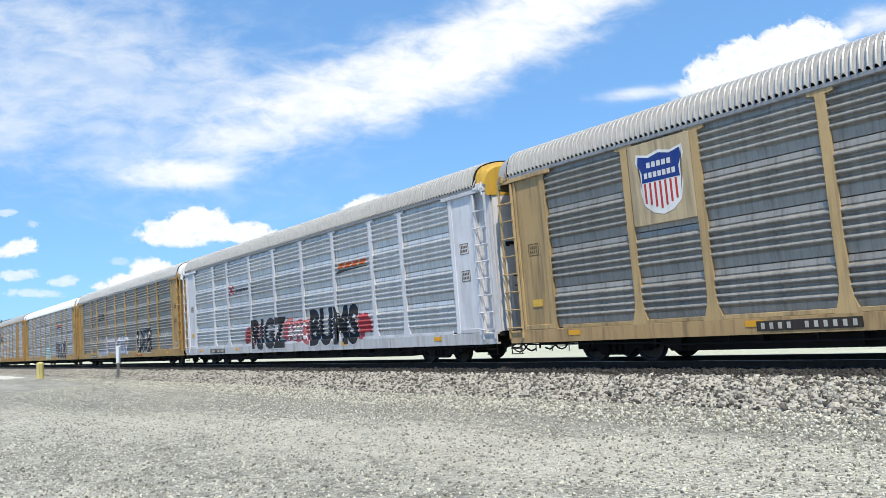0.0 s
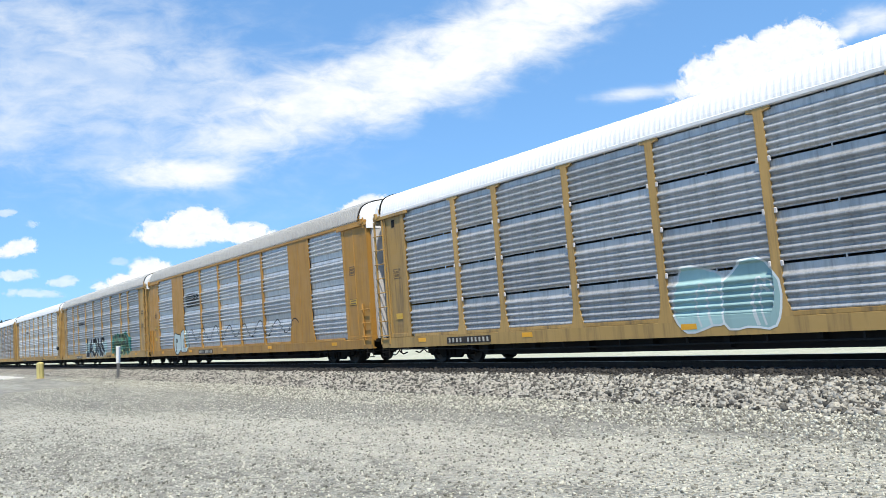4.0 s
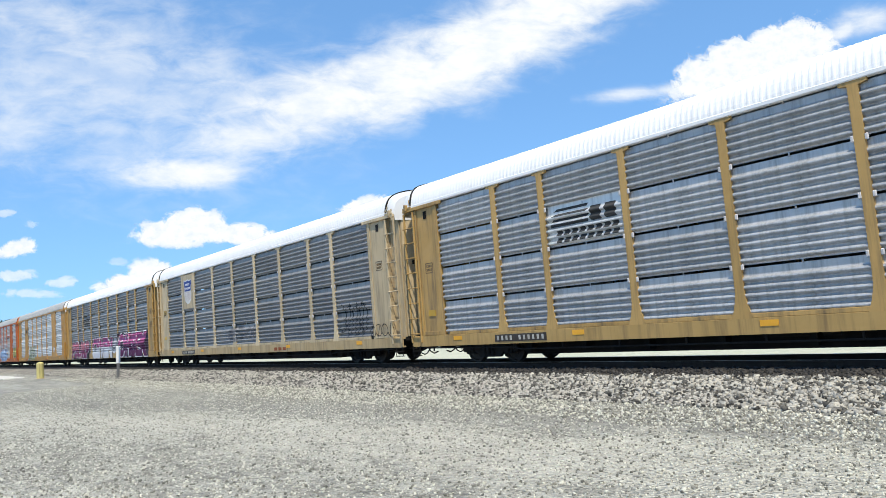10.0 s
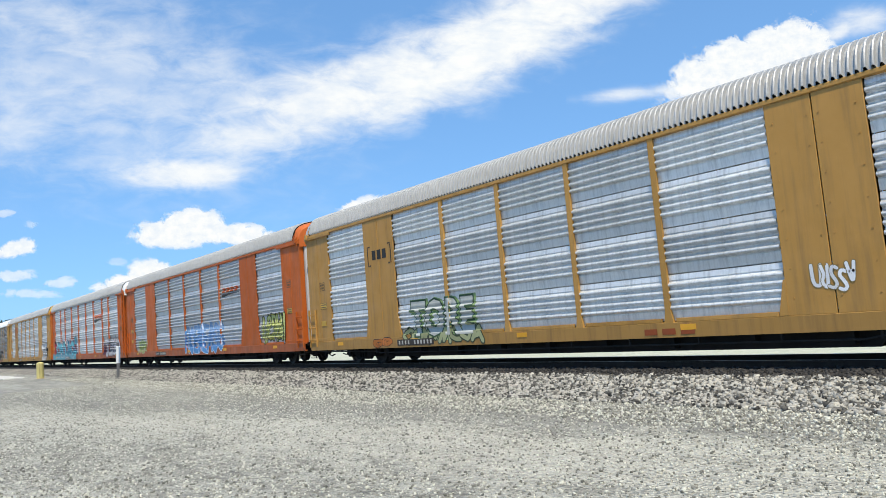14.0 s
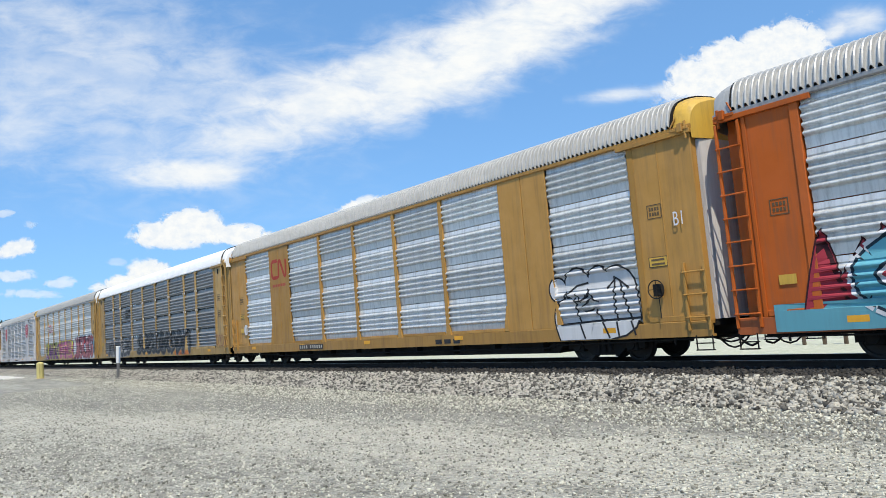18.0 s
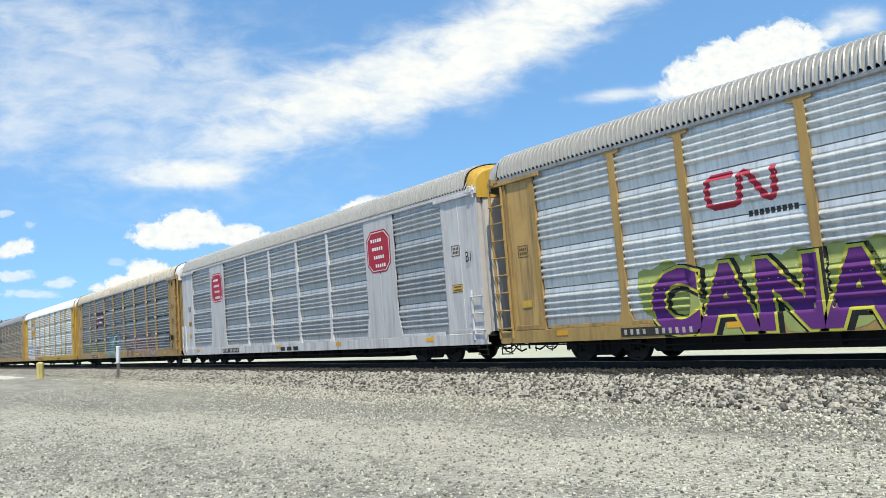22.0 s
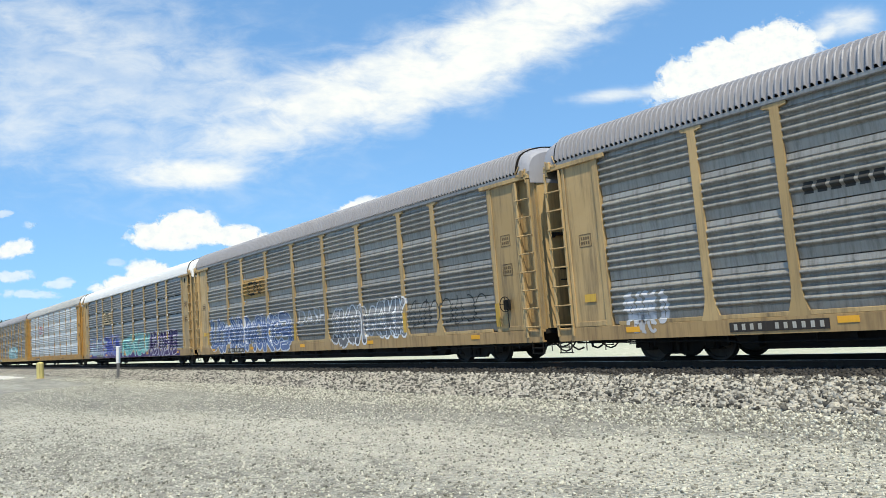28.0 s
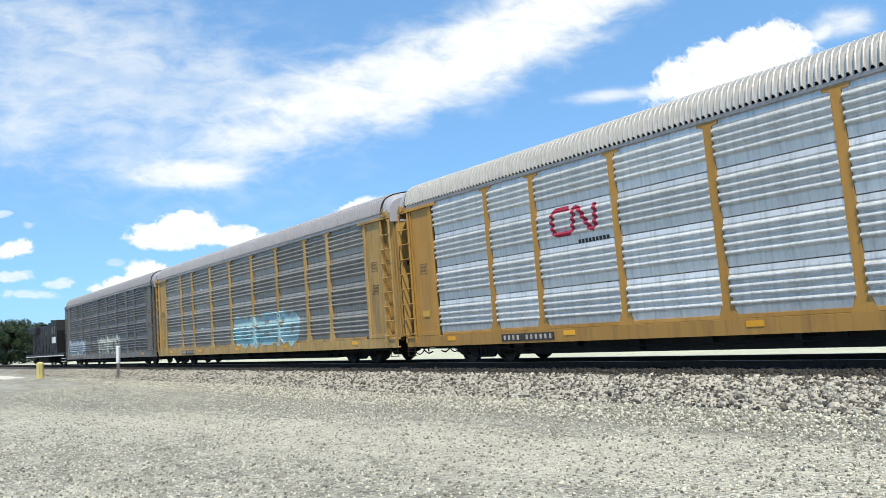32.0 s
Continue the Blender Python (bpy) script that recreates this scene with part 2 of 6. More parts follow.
def solid_panel_mesh():
    if "solid" not in MADE:
        bm = bmesh.new()
        w = 8.87 - 6.92
        for a, b in ((-w / 2 + 0.01, -0.012), (0.012, w / 2 - 0.01)):
            box(bm, a, b, 0.0, 0.05, 0.96, 5.33, 0.008)
        for s in (-1, 1):
            prism(bm, [(s * (w / 2 - 0.02), 0.97), (s * (w / 2 - 0.02), 1.7), (s * (w / 2 + 0.02), 1.7), (s * (w / 2 + 0.18), 0.97)], -0.012, 0.04)
            for i in range(7):
                for sx in (0.12, w / 2 - 0.16):
                    box(bm, s * sx - 0.014, s * sx + 0.014, -0.012, 0.0, 1.3 + i * 0.6, 1.328 + i * 0.6)
        MADE["solid"] = bm_mesh("solid_panel", bm)
    return MADE["solid"]


ROOF_PROFILE = [(0.00, 5.43), (0.012, 5.52), (0.035, 5.62), (0.065, 5.73), (0.11, 5.84), (0.17, 5.94), (0.25, 6.02), (0.36, 6.09), (0.55, 6.165), (0.75, 6.215), (1.0, 6.25), (1.5, 6.28)]


ROOF_END = 13.0


def roof_mesh(plain):
    """Arched roof with cross ribs: bold on bare sheet, faint under paint."""
    key = ("roof", plain)
    if key not in MADE:
        deep = 0.009 if plain else 0.07
        bm = bmesh.new()
        full = [(-1.5 + y, z) for y, z in ROOF_PROFILE] + [(1.5 - y, z) for y, z in ROOF_PROFILE[-2::-1]]
        n, pitch = len(full), 0.1461
        xs, lift = [], []
        x, end = -ROOF_END, ROOF_END
        while x < end - 0.05:
            for i in range(5):
                xs.append(x + 0.092 * i / 4)
                lift.append(deep * (0.0, 0.85, 1.0, 0.85, 0.0)[i])
            x += pitch
        xs.append(ROOF_END)
        lift.append(0.0)
        rows = []
        for xx, o in zip(xs, lift):
            row = []
            for i, (y, z) in enumerate(full):
                k = o
                row.append(bm.verts.new((xx, y * (1 + 0.5 * k), z + k)))
            rows.append(row)
        for ra, rb in zip(rows, rows[1:]):
            for i in range(n - 1):
                bm.faces.new((ra[i], rb[i], rb[i + 1], ra[i + 1]))
        for row in (rows[0], rows[-1]):
            bm.faces.new(row)
        MADE[key] = bm_mesh("roof", bm)
    return MADE[key]


def bow(y, half):
    """How far the car's end bulges out at a place across it."""
    return HALF + 0.17 * max(0.0, 1 - (abs(y) / half) ** 2.6)


def door_mesh(half):
    """Bowed two-leaf end door at the +x end, with a groove where its leaves meet."""
    key = ("door", half)
    if key not in MADE:
        bm = bmesh.new()
        ys = [half * (i / 8 - 1) for i in range(17)]
        rows = []
        for y in ys:
            x = bow(y, half + 0.02) + 0.02 - (0.05 if abs(y) < 0.01 else 0.0)
            rows.append([bm.verts.new((q, y, z)) for q, z in ((x, 0.98), (x, 5.10), (HALF - 0.3, 5.10), (HALF - 0.3, 0.98))])
        for p, q in zip(rows, rows[1:]):
            for i in range(4):
                bm.faces.new((p[i], q[i], q[(i + 1) % 4], p[(i + 1) % 4]))
        for row in (rows[0], rows[-1]):
            bm.faces.new(row)
        MADE[key] = bm_mesh("end_door", bm)
    return MADE[key]


def full_profile(grow=0.0):
    half = [(-1.5 + y - grow * (1 - y / 1.5), z + grow * min(1.0, y)) for y, z in ROOF_PROFILE]
    return half + [(-y, z) for y, z in half[-2::-1]]


def hood_mesh():
    """Smooth hood between the ribbed roof and the bowed end: it follows the arch, rounds over and drops down behind the door."""
    if "hood" not in MADE:
        bm = bmesh.new()
        prof = full_profile(0.006)
        rows = []
        for f in (0.0, 0.45, 0.75, 0.90, 1.0):
            row = []
            for y, z in prof:
                x = ROOF_END - 0.01 + f * (bow(y, 1.5) - ROOF_END)
                row.append(bm.verts.new((x, y * (1 - 0.03 * f ** 3), z - 0.24 * f ** 3 * max(0.0, z - 5.45))))
            rows.append(row)
        rows.append([bm.verts.new((bow(y, 1.5) + 0.005, y * 0.97, 5.105)) for y, z in prof])
        for ra, rb in zip(rows, rows[1:]):
            for i in range(len(prof) - 1):
                bm.faces.new((ra[i], rb[i], rb[i + 1], ra[i + 1]))
        MADE["hood"] = bm_mesh("end_hood", bm)
    return MADE["hood"]


def seal_mesh():
    """Rubber strip over the joint of roof and hood."""
    if "seal" not in MADE:
        bm = bmesh.new()
        ring = [[bm.verts.new((x, y, z)) for x, g in ((ROOF_END - 0.03, -0.06), (ROOF_END - 0.03, 0.05), (ROOF_END + 0.025, 0.05), (ROOF_END + 0.025, -0.06)) for y, z in (full_profile(g)[i],)] for i in range(len(full_profile()))]
        for p, q in zip(ring, ring[1:]):
            for i in range(4):
                bm.faces.new((p[i], q[i], q[(i + 1) % 4], p[(i + 1) % 4]))
        for v in bm.verts:
            v.co.x += 0.2 * (1 - abs(v.co.y) / 1.5)
        MADE["seal"] = bm_mesh("roof_seal", bm)
    return MADE["seal"]


def hinge_mesh():
    """Bracket and pivot that carry the end door below the eave."""
    if "hinge" not in MADE:
        bm = bmesh.new()
        box(bm, 12.96, 13.42, -1.56, -1.47, 5.32, 5.39, 0.01)
        box(bm, 13.16, 13.3, -1.60, -1.50, 5.27, 5.48, 0.015)
        rod(bm, (13.34, -1.52, 5.12), (13.34, -1.52, 5.52), 0.03, 8)
        rod(bm, (12.98, -1.55, 5.42), (13.1, -1.5, 5.64), 0.02, 6)
        MADE["hinge"] = bm_mesh("door_hinge", bm)
    return MADE["hinge"]


def stile_mesh(top):
    key = ("stile", top)
    if key not in MADE:
        bm = bmesh.new()
        box(bm, -0.03, 0.03, -0.015, 0.05, 0.75, top, 0.006)
        MADE[key] = bm_mesh("stile", bm)
    return MADE[key]


def brake_wheel_mesh():
    """Hand brake: a spoked ring before its gear box, with a chain rod down to the sill."""
    if "brake" not in MADE:
        bm = bmesh.new()
        n = 20
        ring = [Vector((0.27 * math.cos(6.2832 * i / n), -0.14, 0.27 * math.sin(6.2832 * i / n))) for i in range(n)]
        for i in range(n):
            rod(bm, ring[i], ring[(i + 1) % n], 0.018, 5)
        for i in range(0, n, 5):
            rod(bm, ring[i], (0, -0.10, 0), 0.012, 5)
        box(bm, -0.14, 0.14, -0.10, 0.04, -0.20, 0.16, 0.02)
        rod(bm, (0, -0.03, -0.2), (0.02, -0.03, -0.85), 0.015, 5)
        MADE["brake"] = bm_mesh("brake_wheel", bm)
    return MADE["brake"]


def latch_mesh():
    if "latch" not in MADE:
        bm = bmesh.new()
        box(bm, -0.05, 0.05, -0.30, 0.28, -0.045, 0.05, 0.01)
        box(bm, -0.03, 0.06, -0.30, -0.18, -0.10, 0.0, 0.01)
        MADE["latch"] = bm_mesh("door_latch", bm)
    return MADE["latch"]


def rung_mesh():
    if "rung" not in MADE:
        bm = bmesh.new()
        rod(bm, (-0.30, -0.01, 0), (0.30, -0.01, 0), 0.019, 6)
        rod(bm, (-0.26, 0, 0), (-0.26, 0.05, 0), 0.014, 5)
        rod(bm, (0.26, 0, 0), (0.26, 0.05, 0), 0.014, 5)
        MADE["rung"] = bm_mesh("rung", bm)
    return MADE["rung"]


def truck_meshes():
    if "truck" not in MADE:
        bm = bmesh.new()
        out = [(-1.25, 0.36), (-1.25, 0.56), (-0.62, 0.62), (-0.38, 0.74), (0.38, 0.74), (0.62, 0.62), (1.25, 0.56), (1.25, 0.36), (0.62, 0.36), (0.45, 0.20), (-0.45, 0.20), (-0.62, 0.36)]
        prism(bm, out, -0.06, 0.06)
        for s in (-1, 1):
            box(bm, s * 0.88 - 0.17, s * 0.88 + 0.17, -0.12, 0.10, 0.30, 0.58, 0.02)
            rod(bm, (s * 0.88, -0.17, 0.44), (s * 0.88, 0.0, 0.44), 0.11, 12)
        for x in (-0.2, 0.0, 0.2):
            rod(bm, (x, -0.09, 0.27), (x, -0.09, 0.60), 0.055, 8)
        frame_me = bm_mesh("sideframe", bm)
        bm = bmesh.new()
        box(bm, -0.2, 0.2, -0.95, 0.95, 0.50, 0.72, 0.02)
        rod(bm, (0, 0, 0.6), (0, 0, 0.84), 0.2, 14)
        bolster = bm_mesh("bolster", bm)
        bm = bmesh.new()
        rod(bm, (0, -0.95, 0), (0, 0.95, 0), 0.085, 12)
        axle = bm_mesh("axle", bm)
        bm = bmesh.new()
        prof = [(0.0, -0.03), (0.34, -0.02), (0.36, -0.065), (0.42, -0.065), (0.425, 0.045), (0.455, 0.05), (0.455, 0.075), (0.36, 0.075), (0.34, 0.03), (0.0, 0.04)]
        n, rows = 28, []
        for i in range(n):
            a = 2 * math.pi * i / n
            rows.append([bm.verts.new((r * math.sin(a), y, r * math.cos(a))) for r, y in prof[1:-1]])
        for i in range(n):
            ra, rb = rows[i], rows[(i + 1) % n]
            for j in range(len(ra) - 1):
                bm.faces.new((ra[j], rb[j], rb[j + 1], ra[j + 1]))
        bm.faces.new([r[0] for r in rows])
        bm.faces.new([r[-1] for r in rows[::-1]])
        for i in range(5):
            a = 2 * math.pi * i / 5
            rod(bm, (0.2 * math.sin(a), -0.04, 0.2 * math.cos(a)), (0.2 * math.sin(a), 0.0, 0.2 * math.cos(a)), 0.035, 6)
        wheel = bm_mesh("wheel", bm)
        MADE["truck"] = frame_me, bolster, axle, wheel
    return MADE["truck"]


def add_truck(car, x):
    """Two axles in a cast frame. Returns the axles, which turn."""
    frame_me, bolster, axle, wheel = truck_meshes()
    truck = put("bolster", bolster, UNDER, car, pose(x, 0, 0))
    put("sideframe", frame_me, UNDER, truck, pose(0, -1.0, 0))
    put("sideframe", frame_me, UNDER, truck, pose(0, 1.0, 0, 0, 0, 180))
    out = []
    for dx in (-0.88, 0.88):
        ob = put("axle", axle, STEEL, car, pose(x + dx, 0, 0.44))
        put("wheel", wheel, STEEL, ob, pose(0, -0.76, 0))
        put("wheel", wheel, STEEL, ob, pose(0, 0.76, 0, 0, 0, 180))
        out.append((ob, x + dx))
    return out


def under_meshes():
    if "under" not in MADE:
        bm = bmesh.new()
        box(bm, -HALF, HALF, -1.36, 1.36, 0.84, 0.955)
        deck = bm_mesh("deck", bm)
        bm = bmesh.new()
        box(bm, -HALF, HALF, -0.32, 0.32, 0.50, 0.86)
        prism(bm, [(-8.9, 0.84), (-8.4, 0.27), (8.4, 0.27), (8.9, 0.84)], -1.05, 1.05)
        for i in range(9):
            box(bm, -8.1 + i * 2.0, -7.95 + i * 2.0, -1.3, 1.3, 0.34 + 0.1 * (i % 2), 0.84)
        centre = bm_mesh("centre_sill", bm)
        bm = bmesh.new()
        rod(bm, (-1.2, -0.95, 0.64), (0.4, -0.95, 0.64), 0.17, 12)
        rod(bm, (0.6, -0.95, 0.62), (1.1, -0.95, 0.62), 0.12, 10)
        rod(bm, (1.1, -0.95, 0.62), (4.5, -0.9, 0.55), 0.02, 6)
        tank = bm_mesh("air_tank", bm)
        bm = bmesh.new()
        rod(bm, (13.15 - 0.2, 0, 0.70), (13.15 + 0.42, 0, 0.70), 0.09, 8)
        box(bm, 13.15 + 0.36, 13.15 + 0.62, -0.14, 0.14, 0.56, 0.86, 0.04)
        pts = [Vector((13.15 + 0.2, -0.35, 0.55)), Vector((13.15 + 0.38, -0.36, 0.38)), Vector((13.15 + 0.5, -0.3, 0.30)), Vector((13.15 + 0.62, -0.2, 0.36))]
        for a, b in zip(pts, pts[1:]):
            rod(bm, a, b, 0.025, 6)
        rod(bm, (13.15 - 0.05, -1.3, 0.56), (13.15 + 0.36, -0.2, 0.66), 0.018, 5)
        for y, sag in ((-0.62, 0.20), (-0.5, 0.34), (-0.9, 0.12)):
            hose = [Vector((13.15 - 0.25 + 0.15 * i, y, 0.62 - sag * math.sin(math.pi * i / 6))) for i in range(7)]
            for a, b in zip(hose, hose[1:]):
                rod(bm, a, b, 0.022, 5)
        coupler = bm_mesh("coupler", bm)
        bm = bmesh.new()
        for x in (HALF - 0.42, HALF - 0.02):
            rod(bm, (x, 0, 0.30), (x, 0, 0.64), 0.016, 5)
        for z in (0.31, 0.46):
            box(bm, HALF - 0.44, HALF, -0.03, 0.05, z - 0.012, z + 0.012)
        step = bm_mesh("sill_step", bm)
        MADE["under"] = deck, centre, tank, coupler, step
    return MADE["under"]


def pipe_mesh():
    """Pipe slung under the near sill on hangers, bent down past the trucks."""
    if "pipe" not in MADE:
        bm = bmesh.new()
        pts = [(-12.9, 0.56), (-8.6, 0.50), (-8.3, 0.44), (8.3, 0.44), (8.6, 0.50), (12.9, 0.56)]
        for (xa, za), (xb, zb) in zip(pts, pts[1:]):
            rod(bm, (xa, -1.40, za), (xb, -1.40, zb), 0.022, 6)
        for i in range(14):
            x = -12.4 + i * 24.8 / 13
            box(bm, x - 0.02, x + 0.02, -1.42, -1.38, 0.44, 0.64)
        MADE["pipe"] = bm_mesh("brake_pipe", bm)
    return MADE["pipe"]


def plate_mesh(w, h, key):
    if key not in MADE:
        bm = bmesh.new()
        box(bm, -w / 2, w / 2, -0.006, 0.006, -h / 2, h / 2)
        MADE[key] = bm_mesh("plate", bm)
    return MADE[key]


def disc_mesh():
    if "disc" not in MADE:
        bm = bmesh.new()
        rod(bm, (0, -0.006, 0), (0, 0.006, 0), 0.15, 18)
        MADE["disc"] = bm_mesh("disc", bm)
    return MADE["disc"]


def stencil_mesh():
    """A boxed stencil: a thin rectangle outline with rows of marks in it."""
    if "stencil" not in MADE:
        bm = bmesh.new()
        for x0, x1, z0, z1 in ((-0.2, 0.2, -0.17, -0.15), (-0.2, 0.2, 0.15, 0.17), (-0.2, -0.18, -0.15, 0.15), (0.18, 0.2, -0.15, 0.15)):
            box(bm, x0, x1, -0.004, 0.004, z0, z1)
        for r in range(2):
            for i in range(4):
                box(bm, -0.14 + i * 0.075, -0.09 + i * 0.075, -0.004, 0.004, 0.02 - 0.12 * r, 0.10 - 0.12 * r)
        MADE["stencil"] = bm_mesh("stencil", bm)
    return MADE["stencil"]


def autorack(label, frame_col, sheet, roof, style="group", solid=False, caps=True, white_door=True, plate_x=-8.0, brake=False, sign=False, proud=0.0):
    F, S, R = FRAME[frame_col], SHEET[sheet], ROOF[roof]
    car = tagged(new("autorack_car"), label, "rail car", "autorack cars of the passing train")
    for turn in (0, 180):
        m = pose(0, 0, 0, 0, 0, turn)
        near = turn == 0
        put("side_sill", side_sill_mesh(), SILL[frame_col], car, m @ pose(0, -1.5, 0))
        put("top_chord", chord_mesh(), F if solid else (R if roof == "white" else SHEET["dark"]), car, m @ pose(0, -1.5, 0))
        for i, (a, b) in enumerate(zip(BAYS, BAYS[1:])):
            if solid and i in (1, 7):
                put("solid_panel", solid_panel_mesh(), F, car, m @ pose((a + b) / 2, -1.49, 0))
                continue
            if near:
                put("ledge", ledge_mesh(b - a), F, car, pose((a + b) / 2, -1.497, 0))
            for tier in range(4):
                sheet_ob = put("sheet", sheet_mesh(style, b - a - (0.19 if proud else 0.0)), S, car, m @ pose((a + b) / 2, SHEET_Y - proud, Z0 + tier * TIER))
                if style == "even" and near:
                    put("clip", clip_mesh(), FRAME["white"], sheet_ob, pose(0, -0.01, TIER - 0.018) @ Matrix.Diagonal((0.5, 0.6, 0.7, 1)))
        for x in BAYS[1:-1]:
            if solid and abs(x) > 6:
                continue
            post = put("post", post_mesh(caps and not solid, solid), F, car, m @ pose(x, -1.5, 0))
            if style == "even":
                for tier in (1, 2, 3):
                    for s in (-0.13, 0.13):
                        put("clip", clip_mesh(), FRAME["white"], post, pose(s, 0.005, Z0 + tier * TIER - 0.018))
        for flip in (1, -1):
            e = m @ (Matrix.Identity(4) if flip > 0 else Matrix.Scale(-1, 4, (1, 0, 0)))
            panels = end_panel_mesh(solid, (flip > 0) != near)
            ep = put("end_panel", panels[0], F, car, e @ pose(0, -1.5, 0))
            for me in panels[1:-1]:
                put("stiffener", me, F, ep)
            if style == "even" or roof == "white":
                put("vent_hole", panels[-1], UNDER, ep)
            top = 2.3 if solid else 5.2
            ladder = put("ladder_stile", stile_mesh(top), F, car, e @ pose(12.90, -1.53, 0))
            put("ladder_stile", stile_mesh(top), F, ladder, pose(0.52, 0, 0))
            for j in range(3 if solid else 8):
                put("rung", rung_mesh(), F, ladder, pose(0.26, -0.02, 1.05 + j * 0.515))
            put("sill_step", under_meshes()[4], UNDER, car, e @ pose(0, -1.5, 0))
        door = put("end_door", door_mesh(1.22 if near or solid else 0.92), FRAME["white"] if solid else F, car, m)
        if not solid:
            put("door_latch", latch_mesh(), UNDER, door, pose(HALF + 0.15, -0.62, 3.62, 0, 0, -8))
        for z in () if solid else (2.32, 2.62):
            put("door_bar", plate_mesh(0.34, 0.036, "dbar"), UNDER, door, pose(HALF + 0.175, -0.55, z, 0, 0, 80))
        top_mat = F if solid and frame_col == "orange" else R if roof == "grey" else ROOF["white"] if white_door else FRAME["bright"]
        hood = put("end_hood", hood_mesh(), top_mat if near else R, car, m)
        put("roof_seal", seal_mesh(), UNDER, hood)
        for flip in (1, -1):
            put("door_hinge", hinge_mesh(), F, hood, Matrix.Scale(flip, 4, (0, 1, 0)))
        put("coupler", under_meshes()[3], UNDER, car, m)
        if near:
            if brake:
                put("brake_wheel", brake_wheel_mesh(), UNDER, car, pose(12.2, -1.54, 1.75) @ Matrix.Scale(0.8, 4))
            for x in (-11.0, -6.0, -0.8, 4.6, 10.6):
                put("reflector", plate_mesh(0.40, 0.13, "refl"), AMBER, car, pose(x, -1.505, 0.84))
            num = put("number_plate", plate_mesh(2.1, 0.21, "numb"), STENCIL_DARK, car, pose(plate_x, -1.506, 0.78))
            for j in range(11):
                if j != 4:
                    put("mark", plate_mesh(0.075, 0.13, "mark"), NUMERAL, num, pose(-0.91 + j * 0.182, -0.006, 0))
            if sign:
                disc = put("round_sign", disc_mesh(), WHITE, car, pose(13.18, -1.292, 1.80), "white round sign with a black slash")
                put("slash", plate_mesh(0.24, 0.05, "slash"), BLACK, disc, pose(0, -0.008, 0, 0, 25, 0))
            put("stencil", stencil_mesh(), STENCIL, car, pose(12.25, -1.468, 3.6))
            if solid or frame_col == "cream":
                for x in (12.22, -12.22) if solid else (-12.22,):
                    note = put("warning_label", plate_mesh(0.52, 0.25, "warn"), STENCIL, car, pose(x, -1.468, 2.4 if solid else 3.3))
                    put("label_face", plate_mesh(0.48, 0.21, "warnf"), FRAME["bright"], note, pose(0, -0.004, 0), "bright yellow face")
                    for z in (-0.05, 0.05):
                        put("label_bar", plate_mesh(0.36, 0.045, "warnb"), STENCIL, note, pose(0, -0.008, z))
            else:
                put("stencil", stencil_mesh(), STENCIL, car, pose(12.25, -1.468, 2.75))
            put("stencil", stencil_mesh(), STENCIL, car, pose(-12.25, -1.468, 3.2))
            put("data_plate", plate_mesh(0.36, 0.2, "datap2"), FRAME["bright"], car, pose(-12.25, -1.482, 1.7))
    put("roof", roof_mesh(roof in ("white", "rusty")), R, car)
    put("deck", under_meshes()[0], UNDER, car)
    put("centre_sill", under_meshes()[1], UNDER, car)
    put("air_tank", under_meshes()[2], UNDER, car)
    put("brake_pipe", pipe_mesh(), UNDER, car)
    axles = add_truck(car, -10.05) + add_truck(car, 10.05)
    return car, axles

# ---------------------------------------------------------------- ground, track
def gravel(name, dark, pale, tint, scale):
    m, t, b = material(name)
    v = t.nodes.new("ShaderNodeTexVoronoi")
    v.inputs["Scale"].default_value = scale
    tc = t.nodes.new("ShaderNodeTexCoord")
    t.links.new(tc.outputs["Object"], v.inputs["Vector"])
    bw = t.nodes.new("ShaderNodeRGBToBW")
    t.links.new(v.outputs["Color"], bw.inputs[0])
    big = noise_node(t, 0.22, 5, 0.6)
    mid = noise_node(t, 1.0, 7, 0.7, (0.22, 1.0, 1.0))
    stone = mix(t, bw.outputs[0], dark, pale)
    c1 = mix(t, ramp(t, mid.outputs[0], [(0.42, 0.0), (0.62, 0.8)]), stone, tint)
    c2 = mix(t, ramp(t, big.outputs[0], [(0.4, 0.0), (0.65, 0.4)]), c1, dark)
    t.links.new(c2, b.inputs["Base Color"])
    b.inputs["Roughness"].default_value = 0.9
    bump(t, b, v.outputs["Distance"], 1.0, 0.03)
    return m



